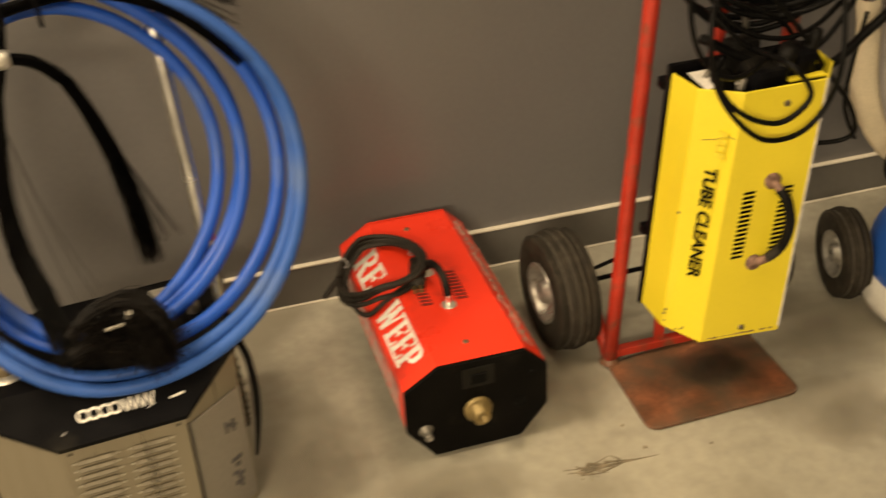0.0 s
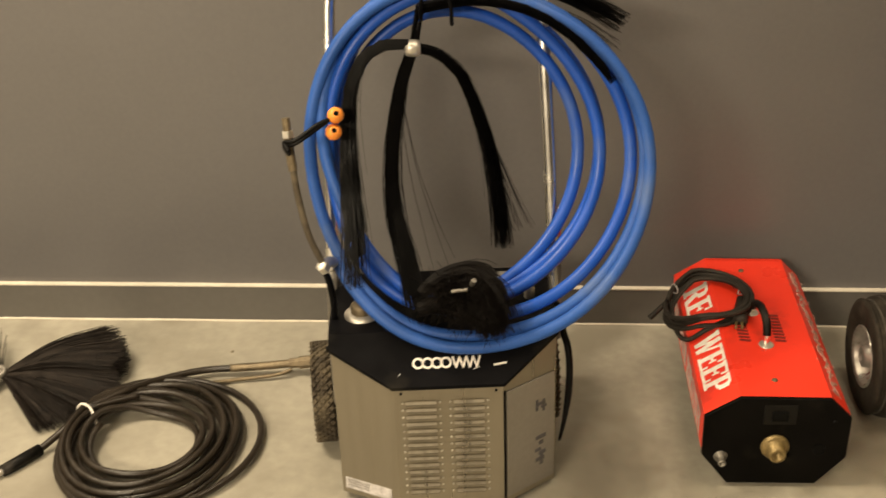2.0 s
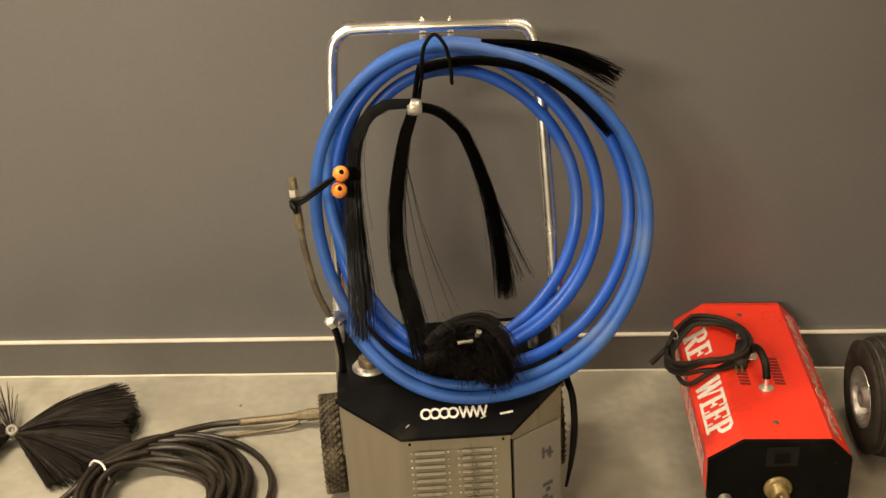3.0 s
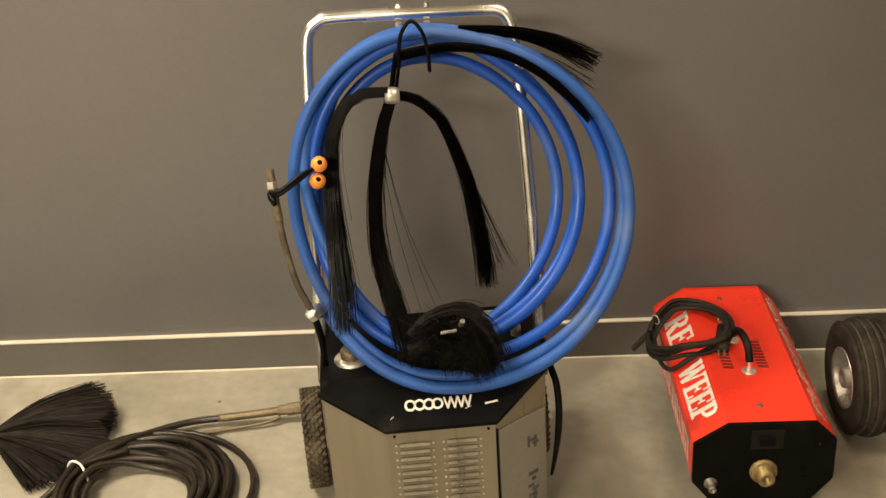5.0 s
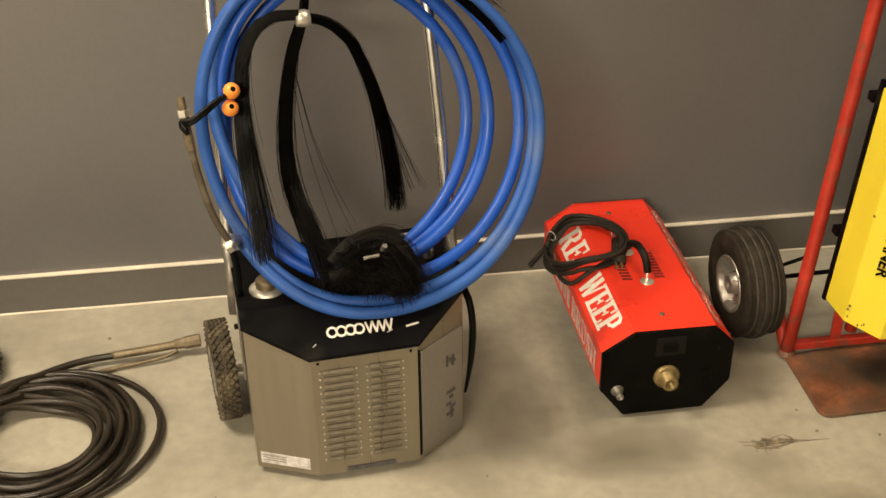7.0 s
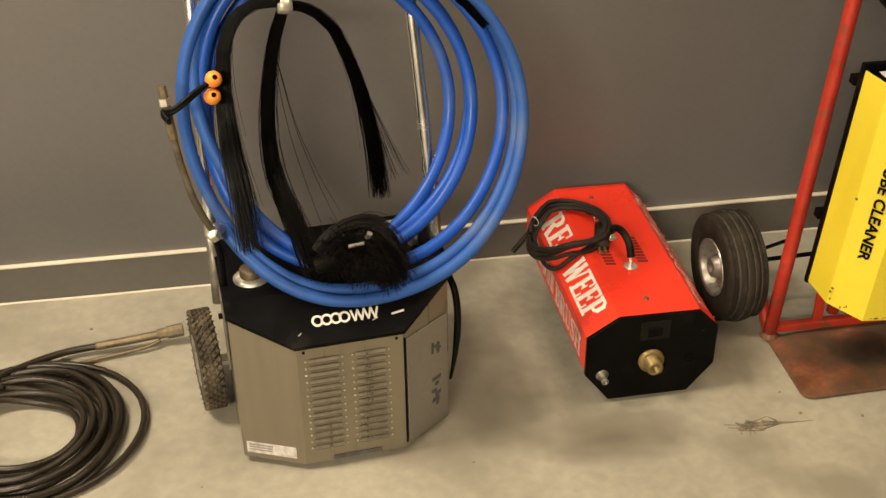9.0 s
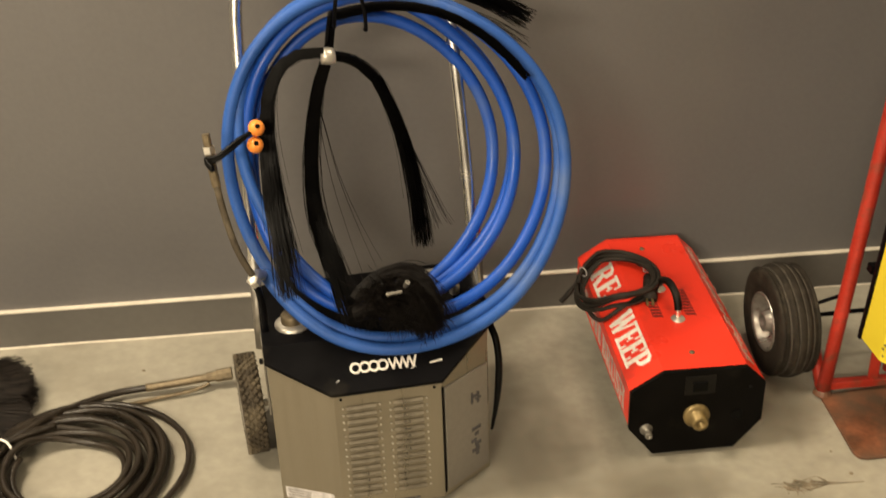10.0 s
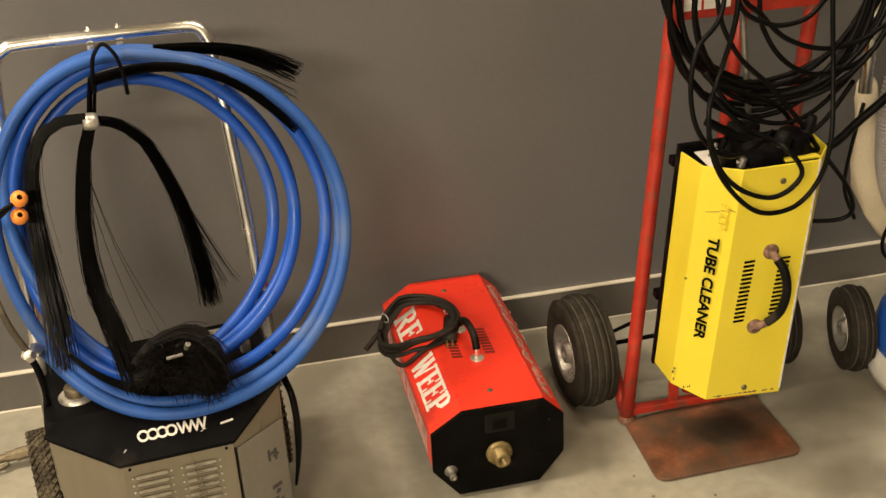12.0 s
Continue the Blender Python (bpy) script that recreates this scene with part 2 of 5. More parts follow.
def tube(points, r, n=10, closed=False):
    """A round tube along the points: vertices and faces. r: a radius, or one for each point."""
    p = [Vector(q) for q in points]
    m = len(p)
    radii = r if isinstance(r, list) else [r] * m
    tang = [((p[(i + 1) % m] - p[i - 1]) if closed else (p[min(i + 1, m - 1)] - p[max(i - 1, 0)])).normalized() for i in range(m)]
    side = tang[0].orthogonal().normalized()
    verts, faces = [], []
    for i in range(m):
        side = (side - tang[i] * side.dot(tang[i])).normalized()
        other = tang[i].cross(side)
        for k in range(n):
            a = 2 * math.pi * k / n
            verts.append(p[i] + (side * math.cos(a) + other * math.sin(a)) * radii[i])
    for i in range(m if closed else m - 1):
        j = (i + 1) % m
        for k in range(n):
            h = (k + 1) % n
            faces.append((i * n + k, i * n + h, j * n + h, j * n + k))
    if not closed:
        faces.append(tuple(range(n - 1, -1, -1)))
        faces.append(tuple((m - 1) * n + k for k in range(n)))
    return verts, faces


def joined(pieces):
    verts, faces = [], []
    for v, f in pieces:
        o = len(verts)
        verts += v
        faces += [tuple(i + o for i in q) for q in f]
    return verts, faces


def bristles(guide, count, start, end, seed, thick=0.0011, short=0.18, steps=9, flat=(1, 1), curl=0.004, power=1.0):
    """A bundle of fine hairs along a guide line, from a tight start to a loose end."""
    rnd = random.Random(seed)
    line = glide(guide, 10)
    m = len(line) - 1
    tan = [(line[min(i + 1, m)] - line[max(i - 1, 0)]).normalized() for i in range(m + 1)]
    pieces = []
    for _ in range(count):
        a, rad = rnd.uniform(0, 2 * math.pi), math.sqrt(rnd.random())
        stop = 1 - short * rnd.random() ** 1.6
        cx, cy = rnd.gauss(0, curl), rnd.gauss(0, curl)
        pts = []
        for k in range(steps):
            t = k / (steps - 1) * stop
            f = t * m
            i = min(int(f), m - 1)
            c = line[i].lerp(line[i + 1], f - i)
            t_dir = tan[i]
            ref = Vector((0, 1, 0.3))
            u = (ref - t_dir * ref.dot(t_dir)).normalized()
            w = t_dir.cross(u)
            s = start + (end - start) * t ** power
            pts.append(c + w * (math.cos(a) * rad * s * flat[0] + cx * t * t) + u * (math.sin(a) * rad * s * flat[1] + cy * t * t))
        pieces.append(tube(pts, [thick * (1 - 0.55 * k / (steps - 1)) for k in range(steps)], 3))
    return joined(pieces)


def basis(at, xdir, ydir):
    x = Vector(xdir).normalized()
    y = Vector(ydir)
    y = (y - x * y.dot(x)).normalized()
    z = x.cross(y)
    return Matrix(((x.x, y.x, z.x, at[0]), (x.y, y.y, z.y, at[1]), (x.z, y.z, z.z, at[2]), (0, 0, 0, 1)))


def lettering(name, words, height, m, mat, parent, bold=0.0, wide=1.0, label="", length=None):
    """Words in the built-in font, centred, as thin solid letters on a face."""
    cu = bpy.data.curves.new(name, "FONT")
    cu.body, cu.align_x, cu.align_y, cu.size, cu.extrude, cu.offset = words, "CENTER", "CENTER", height / 0.7, 0.0004, bold
    tmp = new(name, cu)
    me = bpy.data.meshes.new_from_object(tmp.evaluated_get(bpy.context.evaluated_depsgraph_get()))
    bpy.data.objects.remove(tmp)
    xs = [v.co.x for v in me.vertices]
    if length:
        wide = length / (max(xs) - min(xs))
    me.transform(m @ Matrix.Diagonal((wide, 1, 1, 1)))
    me.materials.clear()
    me.materials.append(mat)
    me.name = name
    ob = new(name, me)
    ob.parent = parent
    ob.matrix_parent_inverse = Matrix.Translation(-base_of(parent))
    if label:
        ob["label"] = label
    return ob


SERIF = {
    "E": (0.80, [((0.2, 0), (0.2, 1), 0.2), ((0.0, 0.04), (0.76, 0.04), 0.09), ((0.0, 0.96), (0.74, 0.96), 0.09), ((0.2, 0.52), (0.56, 0.52), 0.09), ((0.73, 0), (0.73, 0.3), 0.08), ((0.7, 0.7), (0.7, 1), 0.08), ((0.54, 0.38), (0.54, 0.66), 0.07)]),
    "W": (1.24, [((0.16, 1), (0.4, 0), 0.2), ((0.4, 0), (0.62, 0.98), 0.1), ((0.56, 1), (0.82, 0), 0.2), ((0.82, 0), (1.06, 1), 0.1), ((0.0, 0.96), (0.34, 0.96), 0.09), ((0.46, 0.96), (0.72, 0.96), 0.09), ((0.92, 0.96), (1.22, 0.96), 0.09)]),
    "P": (0.80, [((0.2, 0), (0.2, 1), 0.2), ((0.0, 0.04), (0.42, 0.04), 0.09), ((0.0, 0.96), (0.5, 0.96), 0.09), ((0.2, 0.46), (0.5, 0.46), 0.09), ((0.48, 0.95), (0.64, 0.86), 0.12), ((0.64, 0.9), (0.64, 0.52), 0.19), ((0.64, 0.56), (0.48, 0.47), 0.12)]),
    "R": (0.92, [((0.2, 0), (0.2, 1), 0.2), ((0.0, 0.04), (0.4, 0.04), 0.09), ((0.0, 0.96), (0.5, 0.96), 0.09), ((0.2, 0.5), (0.5, 0.5), 0.09), ((0.48, 0.95), (0.64, 0.87), 0.12), ((0.64, 0.9), (0.64, 0.56), 0.19), ((0.64, 0.6), (0.48, 0.51), 0.12), ((0.46, 0.5), (0.74, 0.02), 0.19), ((0.66, 0.04), (0.9, 0.04), 0.09)]),
    "B": (0.84, [((0.2, 0), (0.2, 1), 0.2), ((0.0, 0.04), (0.54, 0.04), 0.09), ((0.0, 0.96), (0.5, 0.96), 0.09), ((0.2, 0.52), (0.54, 0.52), 0.09), ((0.6, 0.94), (0.6, 0.56), 0.18), ((0.66, 0.5), (0.66, 0.07), 0.19)]),
    "U": (0.90, [((0.2, 1), (0.2, 0.18), 0.19), ((0.7, 1), (0.7, 0.18), 0.1), ((0.18, 0.22), (0.36, 0.05), 0.15), ((0.34, 0.06), (0.56, 0.06), 0.12), ((0.54, 0.05), (0.71, 0.22), 0.11), ((0.0, 0.96), (0.38, 0.96), 0.09), ((0.54, 0.96), (0.86, 0.96), 0.09)]),
    "S": (0.72, [((0.6, 0.72), (0.6, 1), 0.07), ((0.6, 0.9), (0.4, 0.96), 0.09), ((0.44, 0.96), (0.2, 0.9), 0.1), ((0.16, 0.94), (0.16, 0.66), 0.16), ((0.12, 0.7), (0.56, 0.38), 0.19), ((0.54, 0.42), (0.54, 0.12), 0.17), ((0.56, 0.12), (0.3, 0.04), 0.1), ((0.34, 0.04), (0.1, 0.1), 0.09), ((0.08, 0), (0.08, 0.3), 0.07)]),
    "H": (0.96, [((0.2, 0), (0.2, 1), 0.19), ((0.7, 0), (0.7, 1), 0.19), ((0.2, 0.5), (0.7, 0.5), 0.09), ((0.0, 0.04), (0.4, 0.04), 0.09), ((0.0, 0.96), (0.4, 0.96), 0.09), ((0.5, 0.04), (0.9, 0.04), 0.09), ((0.5, 0.96), (0.9, 0.96), 0.09)]),
}


def serif_word(words, height, m, mat, parent, length, label):
    """A word in slab-serif letters of short strokes, centred, each letter a thin mesh on a face."""
    total = sum(SERIF[c][0] for c in words)
    sx = length / total
    x0 = -total / 2
    for c in words:
        verts, faces = [], []
        for i, (a, b, w) in enumerate(SERIF[c][1]):
            a, b = Vector((a[0], a[1], 0)), Vector((b[0], b[1], 0))
            d = (b - a).normalized()
            n = Vector((-d.y, d.x, 0)) * w * 0.62
            o, h = len(verts), 0.0004 + 0.00005 * i
            for z in (0, h):
                for q in (a + n, a - n, b - n, b + n):
                    verts.append(m @ Vector(((x0 + q.x) * sx, (q.y - 0.5) * height, z)))
            faces += [tuple(o + k for k in f) for f in ((3, 2, 1, 0), (4, 5, 6, 7), (0, 1, 5, 4), (1, 2, 6, 5), (2, 3, 7, 6), (3, 0, 4, 7))]
        part("printed_letter", (verts, faces), mat, parent, label)
        x0 += SERIF[c][0]


def slab(m, x0, x1, y0, y1, t=0.0012, bevel=0.0):
    """A thin plate on a face: x and y in the face, lying on it."""
    return block((x0, y0, -t), (x1, y1, t), bevel, m)


# ---- the setting ----
def wall(name, lo, hi, mat):
    return tagged(part(name, block(lo, hi), mat), kind="structure")


floor = tagged(part("floor", block((-3.5, -8.0, -0.1), (4.5, 0.15, 0)), CONCRETE), "worn beige-grey concrete floor with stains", "floor", kind="structure")
tagged(wall("wall_north", (-3.5, 0, 0), (4.5, 0.15, 3.0), WALL), "plain painted grey-brown wall, slightly glossy", "wall")
tagged(wall("wall_west", (-3.65, -8.0, 0), (-3.5, 0.15, 3.0), WALL), "plain painted grey wall", "wall")
tagged(wall("wall_east", (4.5, -8.0, 0), (4.65, 0.15, 3.0), WALL), "plain painted grey wall", "wall")
tagged(wall("wall_south", (-3.5, -8.15, 0), (4.5, -8.0, 3.0), WALL), "plain painted grey wall", "wall")
tagged(wall("ceiling", (-3.65, -8.15, 3.0), (4.65, 0.15, 3.1), CEILING), "plain white ceiling", "ceiling")
skirting = tagged(part("baseboard", block((-3.5, -0.012, 0.0), (4.5, 0.0, 0.0955), 0.002), BASE), "grey painted baseboard with a pale dusty top edge", "baseboard", kind="structure")
part("top_edge", block((-3.5, -0.0135, 0.0955), (4.5, 0.0, 0.1), 0.0012), LEDGE, skirting, "pale dusty top edge")
part("caulk_line", tube([(-3.5 + 0.1 * i, -0.0125 - 0.0012 * math.sin(i * 1.7), 0.0008) for i in range(81)], 0.0035, 6), LEDGE, skirting, "pale line of caulk along the floor")

for ob in (bpy.data.objects["wall_north"], skirting, *skirting.children):
    ob.data.transform(Matrix.Translation((0.7, 0, 0)) @ Matrix.Rotation(radians(-0.35), 4, "Z") @ Matrix.Translation((-0.7, 0, 0)))


# ---- wheels ----
def tread_profile(r, w, grooves, shoulder):
    prof = [(r * 0.46, -w * 0.42), (r * 0.56, -w * 0.5), (r * 0.86, -w * 0.5), (r * 0.95, -w * 0.44)]
    n = 6 * grooves + 4
    for i in range(n + 1):
        u = -0.4 + 0.8 * i / n
        dip = 0.0
        for g in range(grooves):
            c = -0.28 + 0.56 * g / max(1, grooves - 1)
            if abs(u - c) < 0.035:
                dip = 0.0035
        prof.append((r - shoulder * (abs(u) / 0.4) ** 2 - dip, u * w))
    prof += [(r * 0.95, w * 0.44), (r * 0.86, w * 0.5), (r * 0.56, w * 0.5), (r * 0.46, w * 0.42)]
    return prof


def wheel(at, r, w, yaw, parent, rim_mat, grooves=4, studs=False, shoulder=0.008, out=-1):
    """A tyre with its rim; the axle lies along x, turned by yaw. out: the side that its hub shows."""
    m = pose(*at, 0, 0, yaw) @ pose(0, 0, 0, 0, 90, 0)
    bm = lathe(tread_profile(r - (0.002 if studs else 0), w, 0 if studs else grooves, shoulder), m, 56)
    if studs:
        for row, u in enumerate((-0.38, -0.19, 0.0, 0.19, 0.38)):
            for i in range(38):
                a = 2 * math.pi * (i + 0.5 * (row % 2)) / 38
                k = block((-0.0056, -0.0046, 0), (0.0056, 0.0046, 0.0042))
                for v in k.verts:
                    if v.co.z > 0.002:
                        v.co.x *= 0.6
                        v.co.y *= 0.6
                k.transform(m @ Matrix.Rotation(a, 4, "Z") @ pose(r - 0.004, 0, u * w * 0.98, 0, 90, 0) @ pose(0, 0, 0, 0, 0, 45))
                me = bpy.data.meshes.new("stud")
                k.to_mesh(me)
                k.free()
                bm.from_mesh(me)
                bpy.data.meshes.remove(me)
    tyre = part("tyre", bm, TREADBROWN if studs else TREAD, parent, "dusty black rubber tyre", smooth=not studs)
    for g in range(0 if studs else grooves):
        c = -0.28 + 0.56 * g / max(1, grooves - 1)
        rg = r - shoulder * (abs(c) / 0.4) ** 2 - 0.0014
        part("groove_dust", lathe([(rg - 0.003, c * w - 0.0018), (rg, c * w - 0.0014), (rg, c * w + 0.0014), (rg - 0.003, c * w + 0.0018)], m, 48), GROOVEDUST, tyre, "pale dust packed in a tread groove")
    s = out
    rim = lathe([(r * 0.5, s * w * 0.3), (r * 0.515, s * w * 0.49), (r * 0.485, s * w * 0.5), (r * 0.455, s * w * 0.44), (r * 0.39, s * w * 0.17), (r * 0.26, s * w * 0.12),
                 (r * 0.2, s * w * 0.2), (r * 0.17, s * w * 0.48), (r * 0.09, s * w * 0.5), (r * 0.085, s * w * 0.42), (0, s * w * 0.42)], m, 40)
    part("rim", rim, rim_mat, tyre, "dull silver metal rim", smooth=True)
    for i in range(4):
        a = 2 * math.pi * (i + 0.8) / 4
        part("rim_opening", lathe([(r * 0.06, 0), (r * 0.055, s * 0.002), (0, s * 0.0021)], m @ pose(r * 0.32 * math.cos(a), r * 0.32 * math.sin(a), s * w * 0.148), 12), BLACKPRINT, tyre)
    for i in range(4):
        a = 2 * math.pi * (i + 0.3) / 4
        part("bolt", lathe([(0.006, 0), (0.006, s * 0.006), (0.004, s * 0.007), (0, s * 0.007)], m @ pose(r * 0.3 * math.cos(a), r * 0.3 * math.sin(a), s * w * 0.125), 6), NICKEL, tyre)
    return tyre


# ---- cleaning machine with the blue hose ----
MU, MV = Vector((0.9959, 0.0905, 0)), Vector((-0.0905, 0.9959, 0))
M0 = Vector((0.0, -0.688, 0))


def mach(u, v, z=0.0):
    return M0 + MU * u + MV * v + Vector((0, 0, z))


MB = basis(M0, MU, MV)
machine = thing("cleaning_machine", tuple(mach(0.1, 0.16)), "steel cabinet cleaning machine with black top, wheels and chrome handle", "machine")
PLAN = [(0, 0), (0.197, 0), (0.300, 0.07), (0.300, 0.29), (-0.112, 0.29), (-0.112, 0.057)]


def machine_body():
    bm = bmesh.new()
    top = lambda v: 0.29 + min(v, 0.075) * 0.9
    cut = [(0, 0), (0.197, 0), (0.300, 0.07), (0.300, 0.075), (0.300, 0.29), (-0.112, 0.29), (-0.112, 0.075), (-0.112, 0.057)]
    low = [bm.verts.new(mach(u, v, 0.016)) for u, v in cut]
    up = [bm.verts.new(mach(u, v, top(v))) for u, v in cut]
    n = len(cut)
    for i in range(n):
        k = (i + 1) % n
        bm.faces.new((low[i], low[k], up[k], up[i]))
    bm.faces.new(low)
    bm.faces.new((up[0], up[1], up[2], up[3], up[6], up[7]))
    bm.faces.new((up[3], up[4], up[5], up[6]))
    soften(bm, 0.0025, 2, 15)
    return bm


part("base_skid", prism([tuple((mach(0.094 + (u - 0.094) * 0.9, 0.14 + (v - 0.14) * 0.86)).xy) for u, v in PLAN], "z", 0.0, 0.02), BLACKPRINT, machine, "black base under the cabinet")
part("cabinet_body", machine_body(), STEEL, machine, "brushed stainless steel cabinet")


def machine_cap():
    """A black folded sheet over the sloping front and flat top, with a short lip."""
    bm = bmesh.new()
    rim = [(-0.003, -0.003), (0.2, -0.003), (0.304, 0.068), (0.304, 0.076), (0.304, 0.294), (-0.116, 0.294), (-0.116, 0.076), (-0.116, 0.055)]
    top = lambda v: 0.296 + max(0, min(v, 0.076)) * 0.9
    a = [bm.verts.new(mach(u, v, top(v) - 0.007)) for u, v in rim]
    b = [bm.verts.new(mach(u, v, top(v))) for u, v in rim]
    n = len(rim)
    for i in range(n):
        k = (i + 1) % n
        bm.faces.new((a[i], a[k], b[k], b[i]))
    for q in (a, b):
        bm.faces.new((q[0], q[1], q[2], q[3], q[6], q[7]))
        bm.faces.new((q[3], q[4], q[5], q[6]))
    soften(bm, 0.0018, 2, 15)
    return bm


part("top_cover", machine_cap(), BLACKPAINT, machine, "scuffed black painted sheet-metal top")
FRONT = basis(mach(0.0985, -0.001, 0.155), MU, (0, 0, 1))
for col_u in (-0.05, 0.037):
    for row in range(14):
        z = 0.105 - row * 0.0158
        lv = block((col_u - 0.028, z - 0.0035, -0.001), (col_u + 0.028, z + 0.0035, 0.0035), 0.0012, None, 1)
        for v in lv.verts:
            if v.co.z > 0.002 and v.co.y > z:
                v.co.z = 0.0012
        lv.transform(FRONT)
        part("louver", lv, STEEL, machine)
        # shade below the louver, put in as a strip of darker steel
        part("louver_slot", slab(FRONT, col_u - 0.027, col_u + 0.027, z - 0.0062, z - 0.0037, 0.0011), LOUVERSHADE, machine)
        part("rivet", lathe([(0.0022, 0), (0.0018, 0.0016), (0, 0.002)], FRONT @ pose(col_u - 0.034, z, 0), 8), NICKEL, machine)
        part("rivet", lathe([(0.0022, 0), (0.0018, 0.0016), (0, 0.002)], FRONT @ pose(col_u + 0.034, z, 0), 8), NICKEL, machine)
for u in (-0.086, 0.086):
    part("screw", lathe([(0.0028, 0), (0.0024, 0.0015), (0, 0.002)], FRONT @ pose(u, 0.126, 0), 10), BLACKPRINT, machine)
part("label_strip", slab(FRONT, -0.045, 0.05, -0.137, -0.128, 0.0009), GREYPRINT, machine, "thin dark printed strip")
RIGHTP = basis(mach(0.2485, 0.034, 0.155), mach(0.300, 0.07) - mach(0.197, 0), (0, 0, 1))
part("side_panel", block((-0.055, -0.125, 0.0), (0.058, 0.118, 0.0025), 0.0012, RIGHTP), ALU, machine, "dull aluminium access panel")
for x0, x1, y0, y1 in ((0.012, 0.034, 0.056, 0.062), (0.012, 0.017, 0.045, 0.07), (0.024, 0.038, 0.048, 0.053), (0.028, 0.033, 0.04, 0.066), (0.012, 0.036, -0.022, -0.014), (0.02, 0.03, -0.036, -0.028), (0.01, 0.024, -0.05, -0.043), (0.02, 0.036, -0.06, -0.052), (0.012, 0.032, -0.074, -0.066), (0.022, 0.03, -0.084, -0.06)):
    part("printed_bar", slab(RIGHTP @ pose(0, 0, 0.003), x0, x1, y0, y1, 0.0008), GREYPRINT, machine)
part("panel_seam", block((-0.0605, -0.128, -0.001), (-0.0575, 0.122, 0.0012), 0, RIGHTP), BLACKPRINT, machine, "dark gap beside the access panel")
LEFTP = basis(mach(-0.056, 0.0285, 0.155), mach(0, 0) - mach(-0.112, 0.057), (0, 0, 1))
part("rating_label", slab(LEFTP, -0.055, 0.045, -0.127, -0.101, 0.001), STICKER, machine, "worn pale rating label")
for x0, y0 in ((-0.05, -0.107), (-0.05, -0.113), (-0.05, -0.119)):
    part("printed_bar", slab(LEFTP @ pose(0, 0, 0.001), x0, x0 + 0.07 + y0 * 0.2, y0, y0 + 0.002, 0.0006), ALU, machine)
# a brand mark drawn as plain rings and bars
SLOPE = basis(mach(0.096, 0.03, 0.297 + 0.027), MU, MV + Vector((0, 0, 0.9)))


def ring_mark(cx, r, a0, a1, t=0.0042):
    n = 20
    v, f = [], []
    for i in range(n + 1):
        a = radians(a0 + (a1 - a0) * i / n)
        for rr in (r, r - t):
            v.append(SLOPE @ Vector((cx + rr * math.cos(a), rr * math.sin(a), 0.0012)))
    for i in range(n):
        f.append((2 * i, 2 * i + 1, 2 * i + 3, 2 * i + 2))
    part("brand_mark", (v, f), WHITE, machine)


for cx in (-0.050, -0.033, -0.016, 0.0):
    ring_mark(cx, 0.0108, 0, 360)
for k in range(8):
    part("brand_mark", block((-0.0019, -0.0112, 0.0004), (0.0019, 0.0112, 0.0014), 0, SLOPE @ pose(0.0155 + k * 0.0062, 0, 0, 0, 0, 17 if k % 2 == 0 else -17)), WHITE, machine)
part("scratch", block((-0.012, -0.0018, 0.0003), (0.012, 0.0018, 0.001), 0, SLOPE @ pose(0.098, -0.006, 0, 0, 0, 8)), WHITE, machine, "pale scrape on the black paint")
re_chip = random.Random(21)
for _ in range(26):
    u, sz = re_chip.uniform(0.0, 0.197), re_chip.uniform(0.0006, 0.0017)
    part("paint_chip", block((-sz, -0.0008, 0), (sz, 0.0008, 0.0006), 0, SLOPE @ pose(u - 0.096, -0.0395 + abs(re_chip.gauss(0, 0.004)), 0.0002)), STICKER, machine)
for u, v, w, a in ((0.055, -0.012, 0.006, 20), (0.02, -0.03, 0.004, -10), (-0.05, -0.034, 0.005, 5), (0.04, -0.036, 0.008, 3), (-0.085, -0.02, 0.004, 40)):
    part("paint_chip", block((-w, -0.0007, 0), (w, 0.0007, 0.0006), 0, SLOPE @ pose(u, v, 0.0002, 0, 0, a)), STICKER, machine)
# fittings on the top
cap_at = mach(-0.056, 0.142, 0.362)
part("filler_flange", lathe([(0.034, 0), (0.034, 0.004), (0.028, 0.009), (0.0, 0.009)], pose(*cap_at), 32), NICKEL, machine, "pale round metal flange", True)
part("filler_cap", lathe([(0.021, 0.006), (0.021, 0.022), (0.018, 0.026), (0.006, 0.027), (0, 0.027)], pose(*cap_at), 28), BRONZE, machine, "dull metal filler cap", True)
part("knob", lathe([(0.008, 0), (0.008, 0.004), (0.005, 0.006), (0.005, 0.014), (0.008, 0.016), (0.008, 0.024), (0.005, 0.026), (0, 0.026)], pose(*mach(0.008, 0.105, 0.362)), 16), BRASS, machine, "small brass valve knob", True)
part("knob", lathe([(0.01, 0), (0.01, 0.02), (0.007, 0.03), (0, 0.03)], pose(*mach(0.26, 0.18, 0.362)), 16), NICKEL, machine, "", True)
part("valve_block", block((-0.02, -0.015, 0), (0.025, 0.015, 0.03), 0.004, MB @ pose(0.215, 0.22, 0.362)), NICKEL, machine)
elbow = [(-0.118, -0.565, 0.365), (-0.117, -0.572, 0.41), (-0.119, -0.585, 0.455), (-0.123, -0.6, 0.492)]
part("elbow_pipe", tube(glide(elbow, 6), 0.0065, 12), BLACKPAINT, machine, "dark elbow fitting", True)
part("union_nut", lathe([(0.007, -0.01), (0.0115, -0.008), (0.0115, 0.007), (0.008, 0.01), (0, 0.011)], pose(-0.124, -0.602, 0.494, 25, -25, 0), 6), NICKEL, machine, "shiny hexagonal union nut")
